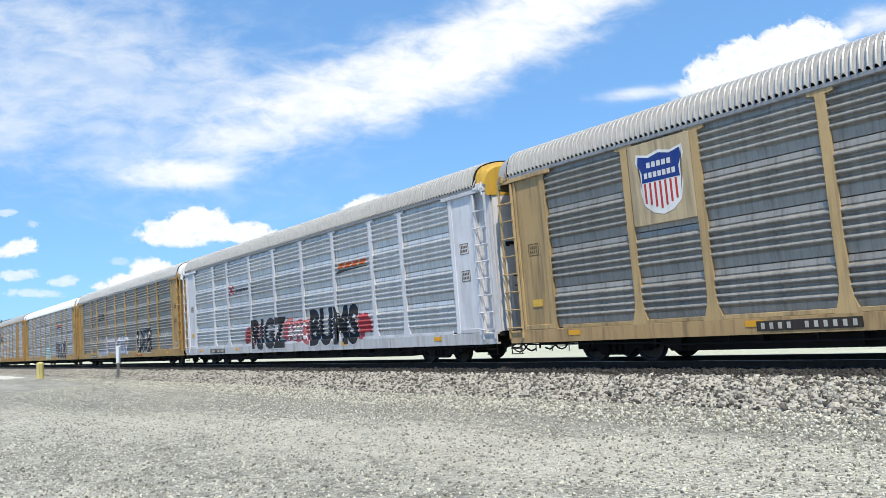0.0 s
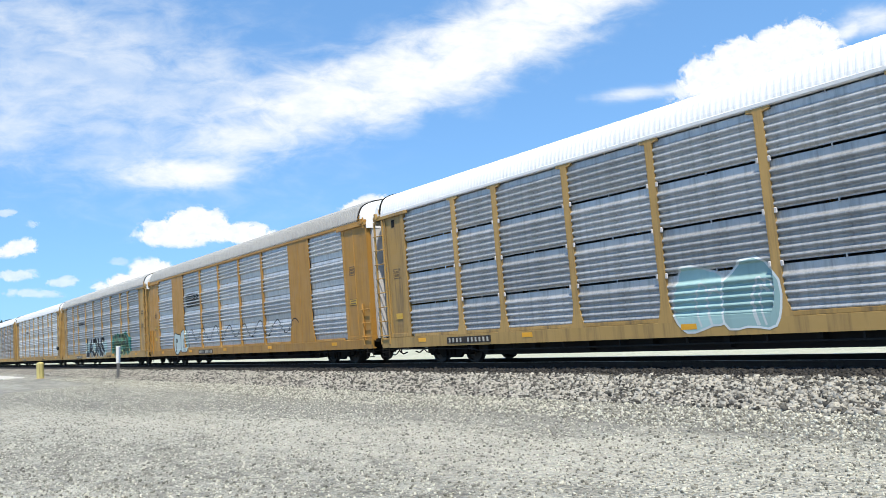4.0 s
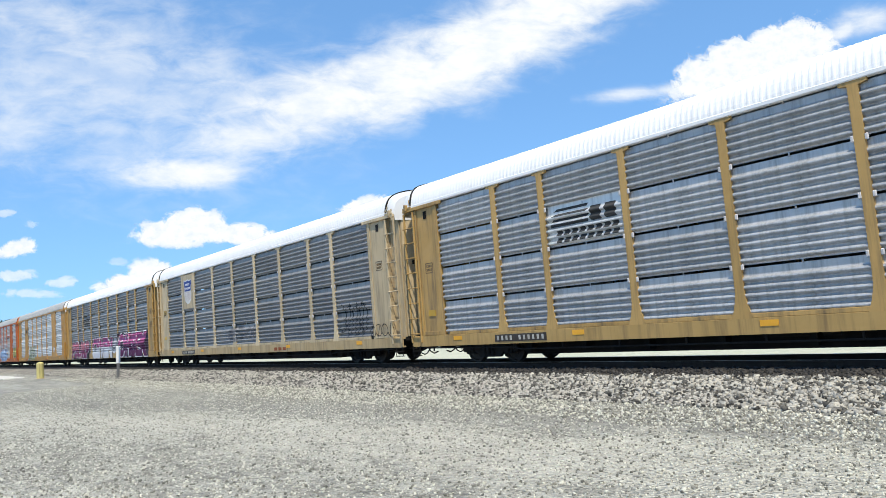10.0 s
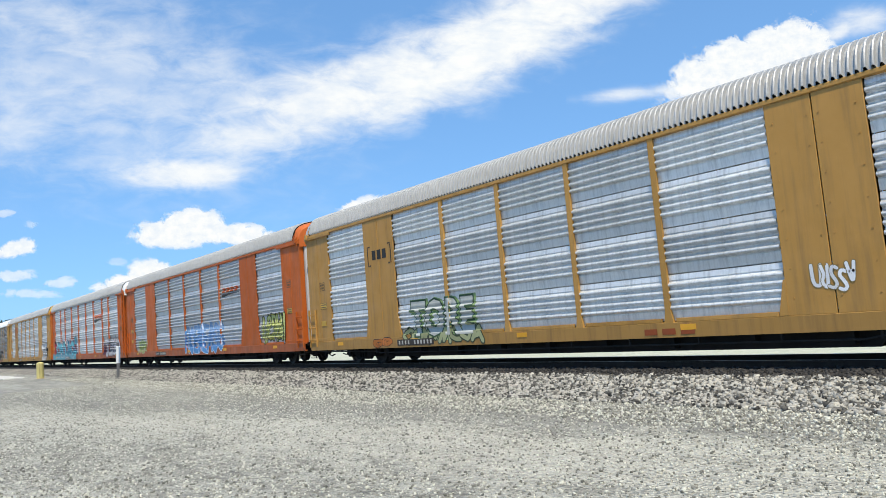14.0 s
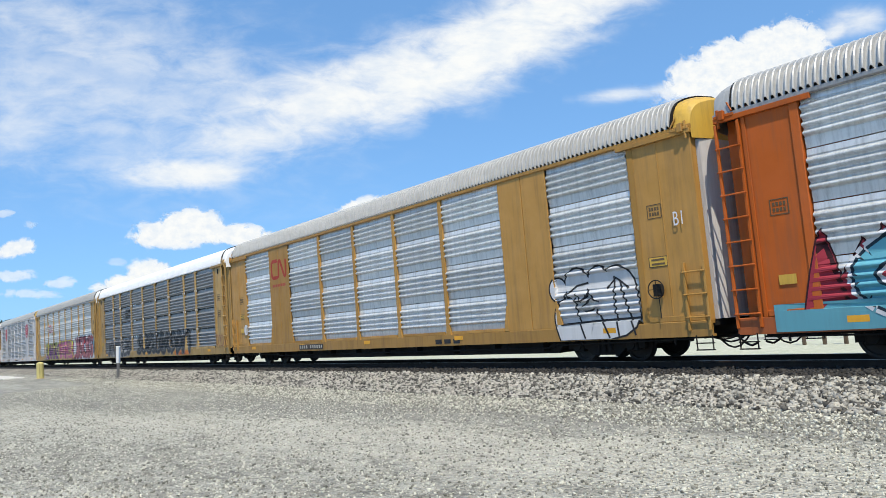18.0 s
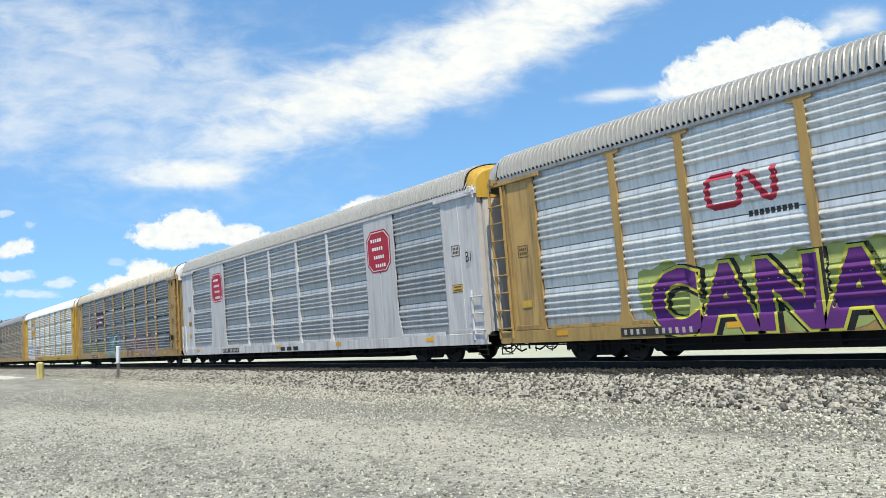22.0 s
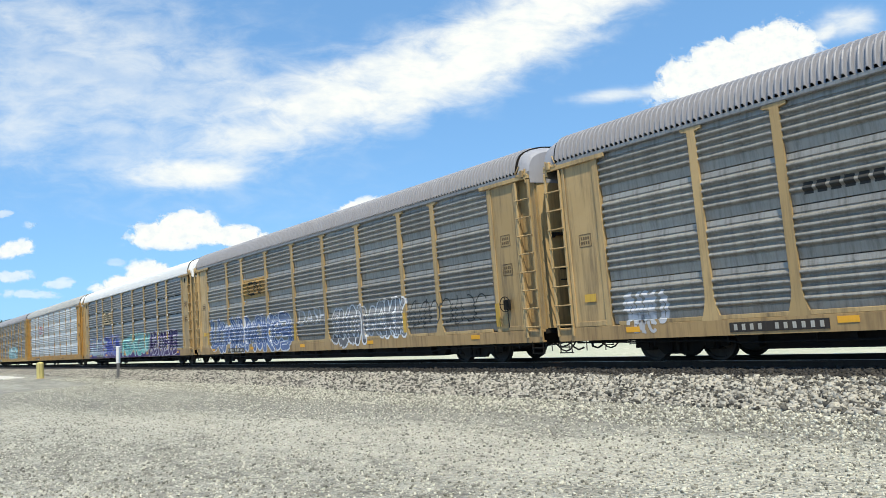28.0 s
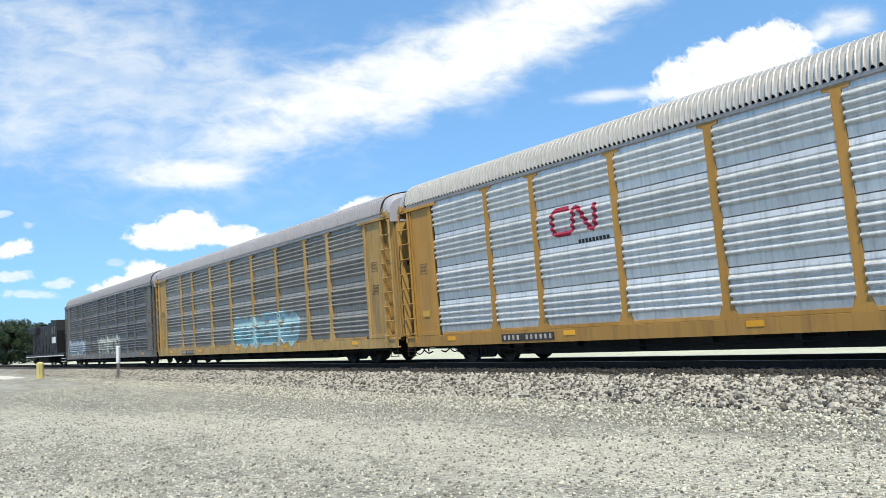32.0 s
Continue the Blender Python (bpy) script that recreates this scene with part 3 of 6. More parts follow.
def yard_gravel():
    """Dusty yard: fine grit, pebbles, pale drifts of dust and darker wheel marks along the track."""
    m, t, b = material("yard_gravel")
    tc = t.nodes.new("ShaderNodeTexCoord")
    vals = []
    for scale in (17, 42):
        v = t.nodes.new("ShaderNodeTexVoronoi")
        v.inputs["Scale"].default_value = scale
        t.links.new(tc.outputs["Object"], v.inputs["Vector"])
        bw = t.nodes.new("ShaderNodeRGBToBW")
        t.links.new(v.outputs["Color"], bw.inputs[0])
        vals.append((bw.outputs[0], v.outputs["Distance"]))
    c = mix(t, vals[0][0], (0.055, 0.054, 0.046), (0.74, 0.715, 0.61))
    c = mix(t, ramp(t, vals[1][0], [(0.22, 0.8), (0.6, 0.0)]), c, (0.12, 0.113, 0.095))
    dust = noise_node(t, 0.9, 8, 0.72, (0.28, 1.0, 1.0))
    c = mix(t, ramp(t, dust.outputs[0], [(0.42, 0.0), (0.58, 0.66)]), c, (0.60, 0.585, 0.50))
    marks = noise_node(t, 1.0, 5, 0.6, (0.06, 1.3, 1.0))
    c = mix(t, ramp(t, marks.outputs[0], [(0.50, 0.0), (0.63, 0.4)]), c, (0.24, 0.23, 0.185))
    big = noise_node(t, 0.13, 4, 0.6)
    c = mix(t, ramp(t, big.outputs[0], [(0.42, 0.0), (0.62, 0.5)]), c, (0.33, 0.32, 0.27))
    clods = noise_node(t, 2.4, 9, 0.78, (0.75, 1.0, 1.0))
    c = mix(t, ramp(t, clods.outputs[0], [(0.36, 0.7), (0.49, 0.0)]), c, (0.13, 0.127, 0.108))
    c = mix(t, ramp(t, clods.outputs[0], [(0.54, 0.0), (0.66, 0.55)]), c, (0.66, 0.64, 0.55))
    # a worn vehicle track crosses the yard at a slant: packed dark gravel, with dust thrown up beside it
    slant = t.nodes.new("ShaderNodeVectorMath")
    slant.operation = "DOT_PRODUCT"
    slant.inputs[1].default_value = (-0.18, 1.0, 0.0)
    t.links.new(tc.outputs["Object"], slant.inputs[0])
    stray = noise_node(t, 0.5, 5, 0.65, (0.5, 1.0, 1.0))
    place = t.nodes.new("ShaderNodeMath")
    place.operation = "MULTIPLY_ADD"
    place.inputs[1].default_value = 5.0
    t.links.new(stray.outputs[0], place.inputs[0])
    t.links.new(slant.outputs["Value"], place.inputs[2])
    span = t.nodes.new("ShaderNodeMapRange")
    span.inputs["From Min"].default_value, span.inputs["From Max"].default_value = 6.8, 18.8
    t.links.new(place.outputs[0], span.inputs["Value"])
    c = mix(t, ramp(t, span.outputs[0], [(0.22, 0.0), (0.32, 0.38), (0.44, 0.38), (0.52, 0.0)]), c, (0.62, 0.59, 0.50))
    c = mix(t, ramp(t, span.outputs[0], [(0.50, 0.0), (0.58, 0.6), (0.70, 0.6), (0.85, 0.2)]), c, (0.20, 0.195, 0.175))
    speck = noise_node(t, 11, 5, 0.7, (0.45, 1.6, 1.0))
    c = mix(t, ramp(t, speck.outputs[0], [(0.32, 0.9), (0.44, 0.0)]), c, (0.075, 0.073, 0.068))
    grit = noise_node(t, 60, 4, 0.75)
    c = mix(t, ramp(t, grit.outputs[0], [(0.30, 0.75), (0.48, 0.0)]), c, (0.06, 0.057, 0.05))
    t.links.new(c, b.inputs["Base Color"])
    b.inputs["Roughness"].default_value = 0.92
    bump(t, b, vals[0][1], 1.0, 0.06)
    return m


GRAVEL = yard_gravel()
BALLAST = gravel("ballast", (0.045, 0.041, 0.035), (0.42, 0.39, 0.33), (0.25, 0.23, 0.19), 16)
GROUND_Z = -0.56


def grid(name, xs, ys, height, mat):
    verts = [(x, y, height(x, y)) for y in ys for x in xs]
    n = len(xs)
    faces = [(j * n + i, j * n + i + 1, (j + 1) * n + i + 1, (j + 1) * n + i) for j in range(len(ys) - 1) for i in range(n - 1)]
    me = bpy.data.meshes.new(name)
    me.from_pydata(verts, [], faces)
    me.materials.append(mat)
    me.shade_smooth()
    return new(name, me)


def bed(y):
    """Height of the ballast bed across the track."""
    d = abs(y - TRACK_Y)
    return max(GROUND_Z - 0.05, -0.17 - max(0.0, d - 1.75) * 0.17 - max(0.0, d - 2.6) * 0.04)


def ground_height(x, y):
    return GROUND_Z + 0.05 * (noise.noise((x * 0.12, y * 0.2, 0)) - 0.2) * min(1, abs(y - TRACK_Y) / 6)


xs = [-2500, -900, -400, -200] + [-120 + 1.5 * i for i in range(101)] + [60, 120, 300, 900, 2500]
ys = [-2500, -600, -150, -40, -15, -6] + [0.6 * i for i in range(60)] + [45, 70, 120, 300, 900, 2500]
tagged(grid("ground", xs, ys, ground_height, GRAVEL), "pale dusty gravel yard with wheel marks", "ground", kind="structure")
bys = [TRACK_Y + 0.25 * i for i in range(-22, 23)]
tagged(grid("ballast_bed", [-700 + 10 * i for i in range(121)], bys, lambda x, y: bed(y) + 0.02 * noise.noise((x, y * 3, 2)), BALLAST),
       "raised bed of crushed grey ballast under the track", "track bed", kind="structure")


FIELD = gravel("pale_field", (0.34, 0.36, 0.26), (0.56, 0.55, 0.45), (0.46, 0.47, 0.36), 6)
tagged(grid("pale_field", [-300 + 10 * i for i in range(50)], [20.5, 24, 30, 40, 58], lambda x, y: ground_height(x, y) + 0.03, FIELD), "sun-bleached open ground beyond the track", "ground", kind="structure")


def stones(name, count, xr, yr, size, height, mat, label, seed, power=1.0):
    """Loose stones, each a squashed eight-cornered lump, in one sheet."""
    rng = np.random.default_rng(seed)
    unit = np.array([[-1, -1, -1], [1, -1, -1], [1, 1, -1], [-1, 1, -1], [-1, -1, 1], [1, -1, 1], [1, 1, 1], [-1, 1, 1]], float) * 0.5
    x = xr[1] - (xr[1] - xr[0]) * rng.random(count) ** power
    y = yr[0] + (yr[1] - yr[0]) * rng.random(count)
    s = size[0] + (size[1] - size[0]) * rng.random(count) ** 2
    v = unit[None] * (0.6 + 0.8 * rng.random((count, 8, 1))) * (s[:, None, None] * (0.6 + 0.6 * rng.random((count, 1, 3))))
    a, b = rng.random(count) * 6.28, (rng.random(count) - 0.5) * 1.6
    ca, sa, cb, sb = np.cos(a), np.sin(a), np.cos(b), np.sin(b)
    vx, vy, vz = v[..., 0], v[..., 1], v[..., 2]
    vy, vz = cb[:, None] * vy - sb[:, None] * vz, sb[:, None] * vy + cb[:, None] * vz
    vx, vy = ca[:, None] * vx - sa[:, None] * vy, sa[:, None] * vx + ca[:, None] * vy
    z = np.array([height(p, q) for p, q in zip(x, y)]) + s * 0.22
    verts = np.stack([vx + x[:, None], vy + y[:, None], vz + z[:, None]], -1).reshape(-1, 3)
    f = np.array([[0, 3, 2, 1], [4, 5, 6, 7], [0, 1, 5, 4], [1, 2, 6, 5], [2, 3, 7, 6], [3, 0, 4, 7]])
    faces = (f[None] + 8 * np.arange(count)[:, None, None]).reshape(-1, 4)
    me = bpy.data.meshes.new(name)
    me.vertices.add(len(verts))
    me.vertices.foreach_set("co", verts.ravel())
    me.loops.add(faces.size)
    me.loops.foreach_set("vertex_index", faces.ravel().astype(np.int32))
    me.polygons.add(len(faces))
    me.polygons.foreach_set("loop_start", np.arange(0, faces.size, 4, dtype=np.int32))
    me.update(calc_edges=True)
    me.materials.append(mat)
    return tagged(new(name, me), label, "stones", kind="stuff")


def island_stone(name, dark, pale):
    m, t, b = material(name)
    g = t.nodes.new("ShaderNodeNewGeometry")
    n = noise_node(t, 30, 3)
    c = ramp(t, g.outputs["Random Per Island"], [(0.0, dark), (0.33, tuple(0.75 * p + 0.25 * q for p, q in zip(dark, pale))), (0.55, tuple(0.25 * p + 0.75 * q for p, q in zip(dark, pale))), (1.0, pale)])
    t.links.new(mix(t, ramp(t, n.outputs[0], [(0.35, 0.0), (0.8, 0.4)]), c, dark), b.inputs["Base Color"])
    b.inputs["Roughness"].default_value = 0.88
    return m


STONE = island_stone("crushed_stone", (0.016, 0.016, 0.015), (0.52, 0.495, 0.435))
PEBBLE = island_stone("pebble", (0.11, 0.105, 0.085), (0.70, 0.68, 0.575))
stones("ballast_stones", 60000, (-75, 1), (12.2, 14.12), (0.03, 0.085), lambda x, y: max(bed(y), GROUND_Z), STONE, "loose crushed ballast stones on the shoulder", 1, 1.6)
# near-black stones in a strip along the near rail
DARK_STONE = island_stone("dark_stone", (0.008, 0.008, 0.008), (0.055, 0.05, 0.045))
stones("sooty_ballast", 10000, (-60, 1), (14.02, 15.2), (0.03, 0.075), lambda x, y: bed(y) + 0.012, DARK_STONE, "near-black ballast stones beside the near rail", 4, 1.5)
stones("strewn_ballast", 14000, (-60, 1), (10.2, 12.5), (0.014, 0.05), lambda x, y: max(bed(y), ground_height(x, y)), PEBBLE, "ballast stones strewn over the gravel below the bank", 3, 1.5)
stones("gravel_stones", 80000, (-45, 0), (0.8, 12.2), (0.010, 0.034), ground_height, PEBBLE, "fine loose gravel scattered over the yard", 2, 1.5)

# near-black ballast sheet along the track, wider on the near side
DARK_BALLAST = gravel("oily_ballast", (0.018, 0.016, 0.015), (0.075, 0.068, 0.062), (0.035, 0.031, 0.028), 16)
tagged(grid("oily_ballast", [-300 + 5 * i for i in range(81)], [TRACK_Y - 2.1 + 0.2 * i for i in range(19)], lambda x, y: bed(y) + 0.012 + 0.02 * noise.noise((x, y * 3, 2)), DARK_BALLAST),
       "strip of near-black ballast under and beside the rails", "track bed", kind="structure")

# rails and ties
RAIL_PROFILE = [(-0.075, -0.172), (0.075, -0.172), (0.075, -0.16), (0.012, -0.135), (0.009, -0.045), (0.037, -0.035), (0.037, -0.008), (0.028, 0.0), (-0.028, 0.0), (-0.037, -0.008), (-0.037, -0.035), (-0.009, -0.045), (-0.012, -0.135), (-0.075, -0.16)]
track = tagged(new("railway_track"), "single railway track of rusty steel rails on dark wooden ties", "railway track", kind="structure")
for side in (-1, 1):
    bm = bmesh.new()
    sweep(bm, RAIL_PROFILE, -700, 500)
    rail = part("rail", bm, RUST, track)
    rail.location = (0, TRACK_Y + side * 0.755, 0)
    bm = bmesh.new()
    box(bm, -700, 500, -0.024, 0.024, 0.0005, 0.004)
    top = part("rail_head", bm, RAILTOP, rail, "bright worn running surface")
bm = bmesh.new()
box(bm, -0.115, 0.115, -1.3, 1.3, -0.35, -0.172, 0.01)
tie_me = bm_mesh("tie", bm, TIE)
for i in range(130):
    put("tie", tie_me, None, track, pose(-70 + i * 0.55, TRACK_Y + random.uniform(-0.04, 0.04), 0, 0, 0, random.uniform(-1, 1)))

# ---------------------------------------------------------------- yard things and distance
def pole_sign():
    th = tagged(new("marker_post"), "slim white trackside marker post on a grey stake", "marker post")
    bm = bmesh.new()
    box(bm, -0.085, 0.085, -0.04, 0.04, -0.1, 0.95, 0.01)
    part("stake", bm, painted("stake_grey", (0.13, 0.13, 0.135), 0.3), th)
    bm = bmesh.new()
    box(bm, -0.13, 0.13, -0.055, -0.02, 0.90, 1.95, 0.015)
    part("panel", bm, WHITE, th)
    bm = bmesh.new()
    box(bm, 0.03, 0.13, -0.063, -0.055, 0.92, 1.93)
    part("stripe", bm, spray((0.25, 0.33, 0.45)), th, "blue-grey faded stripe")
    th.matrix_basis = pose(-49.5, 12.5, -0.50, 0, 2, 70)


def bollard():
    th = tagged(new("bollard"), "thick yellow steel bollard with a domed top", "bollard")
    bm = bmesh.new()
    rod(bm, (0, 0, -0.1), (0, 0, 1.15), 0.26, 16)
    s = bmesh.ops.create_uvsphere(bm, u_segments=16, v_segments=8, radius=0.26)
    bmesh.ops.transform(bm, matrix=Matrix.Translation((0, 0, 1.15)) @ Matrix.Scale(0.55, 4, (0, 0, 1)), verts=s["verts"])
    part("pipe", bm, painted("bollard_yellow", (0.55, 0.47, 0.17), 0.5), th)
    bm = bmesh.new()
    rod(bm, (0, 0, -0.12), (0, 0, 0.04), 0.4, 16)
    part("footing", bm, FRAME["cream"], th, "pale concrete footing")
    th.matrix_basis = pose(-64.5, 10.6, GROUND_Z)


pole_sign()
bollard()
bm = bmesh.new()
box(bm, -100, -71, 8.9, 10.5, GROUND_Z - 0.1, GROUND_Z + 0.06, 0.02)
tagged(new("concrete_pad", bm_mesh("concrete_pad", bm, painted("pale_concrete", (0.62, 0.60, 0.55), 0.2, (0.4, 0.38, 0.34), 0.9))), "pale concrete crossing apron beside the track", "concrete pad", kind="structure")


def leaf_material():
    m, t, b = material("leaves")
    g = t.nodes.new("ShaderNodeNewGeometry")
    t.links.new(ramp(t, g.outputs["Random Per Island"], [(0.0, (0.010, 0.022, 0.009)), (0.6, (0.022, 0.042, 0.014)), (1.0, (0.045, 0.07, 0.024))]), b.inputs["Base Color"])
    b.inputs["Roughness"].default_value = 0.6
    return m


LEAF = leaf_material()
BARK = painted("bark", (0.09, 0.065, 0.045), 0.4, rough=0.9)


def tree(x, y, h, seed):
    rng = random.Random(seed)
    th = tagged(new("tree"), "broad leafy green tree behind the rail yard", "tree", "trees in the distance")
    bm = bmesh.new()
    pts = [Vector((0, 0, 0)), Vector((0.1, 0, h * 0.25)), Vector((-0.1, 0.1, h * 0.5)), Vector((0, 0, h * 0.8))]
    for i, (a, b) in enumerate(zip(pts, pts[1:])):
        r = h * 0.035 * (1 - 0.28 * i)
        c = bmesh.ops.create_cone(bm, segments=8, radius1=r, radius2=r * 0.7, depth=(b - a).length)
        bmesh.ops.transform(bm, matrix=Matrix.Translation((a + b) / 2) @ (b - a).to_track_quat("Z", "Y").to_matrix().to_4x4(), verts=c["verts"])
    ends = []
    for i in range(9):
        a = rng.uniform(0, 6.28)
        s = Vector((0, 0, h * rng.uniform(0.25, 0.6)))
        e = s + Vector((math.cos(a) * h * rng.uniform(0.2, 0.36), math.sin(a) * h * rng.uniform(0.2, 0.36), h * rng.uniform(0.1, 0.3)))
        rod(bm, s, e, h * 0.01, 5)
        ends.append(e)
    part("trunk", bm, BARK, th)
    verts, faces = [], []
    for e in ends + [Vector((0, 0, h * 0.85)), Vector((0.5, 0, h * 0.7)), Vector((0, 0.4, h * 0.55)), Vector((0.6, -h * 0.18, h * 0.2)), Vector((0.6, h * 0.16, h * 0.18)), Vector((0.6, 0, h * 0.12))]:
        for _ in range(420):
            d = Vector((rng.gauss(0, 1), rng.gauss(0, 1), rng.gauss(0, 0.75)))
            p = e + d.normalized() * h * 0.15 * rng.uniform(0.35, 1.05) ** 0.6
            u = Vector((rng.gauss(0, 1), rng.gauss(0, 1), rng.gauss(0, 1))).normalized() * h * 0.026
            w = u.cross(Vector((rng.gauss(0, 1), rng.gauss(0, 1), rng.gauss(0, 1)))).normalized() * h * 0.014
            k = len(verts)
            verts += [p - u, p + w, p + u, p - w]
            faces.append((k, k + 1, k + 2, k + 3))
    me = bpy.data.meshes.new("crown")
    me.from_pydata(verts, [], faces)
    me.materials.append(LEAF)
    crown = new("crown", me)
    crown.parent = th
    th.matrix_basis = pose(x, y, GROUND_Z)


for i, (x, y, h) in enumerate(((-186, 21.5, 8.6), (-190, 24.5, 9.0), (-187, 27.5, 8.4), (-192, 31, 9.2), (-188, 34.5, 8.6), (-196, 38, 9.4), (-198, 22.5, 9.6), (-255, 22, 12), (-262, 30, 13), (-268, 10, 12), (-280, 4, 14), (-300, 40, 15), (-290, 16, 13), (-305, -6, 14), (-270, 45, 12), (-310, 62, 15))):
    tree(x, y, h, i)


def far_fence():
    th = tagged(new("fence"), "row of dark timber posts beyond the track", "fence")
    bm = bmesh.new()
    box(bm, -0.06, 0.06, -0.06, 0.06, -0.2, 1.3, 0.012)
    me = bm_mesh("fence_post", bm)
    for i in range(5):
        put("fence_post", me, BARK, th, pose(-13.2 + i * 0.75, 0, 0))
    for i in range(7):
        put("fence_post", me, FRAME["grey"], th, pose(-29.5 + i * 1.15, 0, 0) @ Matrix.Diagonal((0.4, 0.4, 1, 1)))
    th.matrix_basis = pose(0, 27.5, GROUND_Z)


far_fence()


def warehouse(x0, x1, y, h, n, label):
    th = tagged(new("warehouse"), label, "warehouse")
    wall = painted("white_siding", (0.74, 0.73, 0.69), 0.1, (0.5, 0.47, 0.4))
    bm = bmesh.new()
    box(bm, x0, x1, 0, 14, 0, h)
    part("wall", bm, wall, th)
    bm = bmesh.new()
    prism(bm, [(x0 - 0.4, h), (x1 + 0.4, h), (x1 + 0.2, h + 0.3), (x0 - 0.2, h + 0.3)], -0.4, 14.4)
    part("roof", bm, FRAME["grey"], th)
    for i in range(n):
        x = x0 + (x1 - x0) * (i + 0.5) / n
        bm = bmesh.new()
        box(bm, x - 0.12, x + 0.12, -0.15, 0, 0, h)
        part("pilaster", bm, FRAME["cream"], th)
        if i % 3 == 1:
            bm = bmesh.new()
            box(bm, x + 0.8, x + 3.6, -0.06, 0, 0, 3.2)
            part("dock_door", bm, FRAME["cream"], th, "beige roll-up dock door")
    th.matrix_basis = pose(0, y, GROUND_Z)


warehouse(-78, -34, 62, 5.5, 14, "long low white metal warehouse behind the track")


def shed():
    th = tagged(new("trackside_building"), "dark-roofed building beyond the far end of the yard", "building")
    bm = bmesh.new()
    box(bm, -8, 8, -6, 6, 0, 7.2)
    part("wall", bm, FRAME["cream"], th)
    bm = bmesh.new()
    prism(bm, [(-9, 7.0), (9, 7.0), (9, 7.5), (0, 9.6), (-9, 7.5)], -7, 7)
    part("roof", bm, FRAME["grey"], th)
    th.matrix_basis = pose(-150, 1.0, GROUND_Z, 0, 0, 90)


shed()


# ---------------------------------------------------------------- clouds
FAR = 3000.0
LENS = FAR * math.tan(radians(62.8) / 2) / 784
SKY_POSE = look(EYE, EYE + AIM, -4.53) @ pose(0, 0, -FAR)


def cloud_material(name, scale, soft, low, stretch, glow=1.0, rough=0.62):
    m, t, b = material(name)
    t.nodes.remove(b)
    at = t.nodes.new("ShaderNodeAttribute")
    at.attribute_name = "cover"
    n = noise_node(t, scale, 9, rough, stretch)
    n.inputs["Distortion"].default_value = 0.4
    add = t.nodes.new("ShaderNodeMath")
    add.operation = "MULTIPLY_ADD"
    sub = t.nodes.new("ShaderNodeMath")
    sub.operation = "SUBTRACT"
    sub.inputs[1].default_value = 0.5
    t.links.new(n.outputs[0], sub.inputs[0])
    t.links.new(sub.outputs[0], add.inputs[0])
    add.inputs[1].default_value = low
    t.links.new(at.outputs["Fac"], add.inputs[2])
    mr = t.nodes.new("ShaderNodeMapRange")
    mr.interpolation_type = "SMOOTHSTEP"
    mr.inputs["From Min"].default_value = 0.5 - soft
    mr.inputs["From Max"].default_value = 0.5 + soft
    t.links.new(add.outputs[0], mr.inputs["Value"])
    cl = t.nodes.new("ShaderNodeMath")
    cl.operation = "MULTIPLY"
    t.links.new(mr.outputs[0], cl.inputs[0])
    pk = t.nodes.new("ShaderNodeAttribute")
    pk.attribute_name = "peak"
    t.links.new(pk.outputs["Fac"], cl.inputs[1])
    em = t.nodes.new("ShaderNodeEmission")
    shade = noise_node(t, scale * 1.7, 5, 0.6, stretch)
    t.links.new(ramp(t, shade.outputs[0], [(0.3, (0.80, 0.87, 0.97)), (0.6, (0.97, 0.985, 1.0))]), em.inputs[0])
    em.inputs[1].default_value = glow
    tr = t.nodes.new("ShaderNodeBsdfTransparent")
    mx = t.nodes.new("ShaderNodeMixShader")
    t.links.new(cl.outputs[0], mx.inputs[0])
    t.links.new(tr.outputs[0], mx.inputs[1])
    t.links.new(em.outputs[0], mx.inputs[2])
    t.links.new(mx.outputs[0], t.nodes["Material Output"].inputs["Surface"])
    return m


CUMULUS = cloud_material("cumulus", 0.013, 0.13, 1.4, (1, 1.2, 1))
CIRRUS = cloud_material("cirrus", 0.0058, 0.50, 1.55, (0.72, 1.6, 1), rough=0.60)


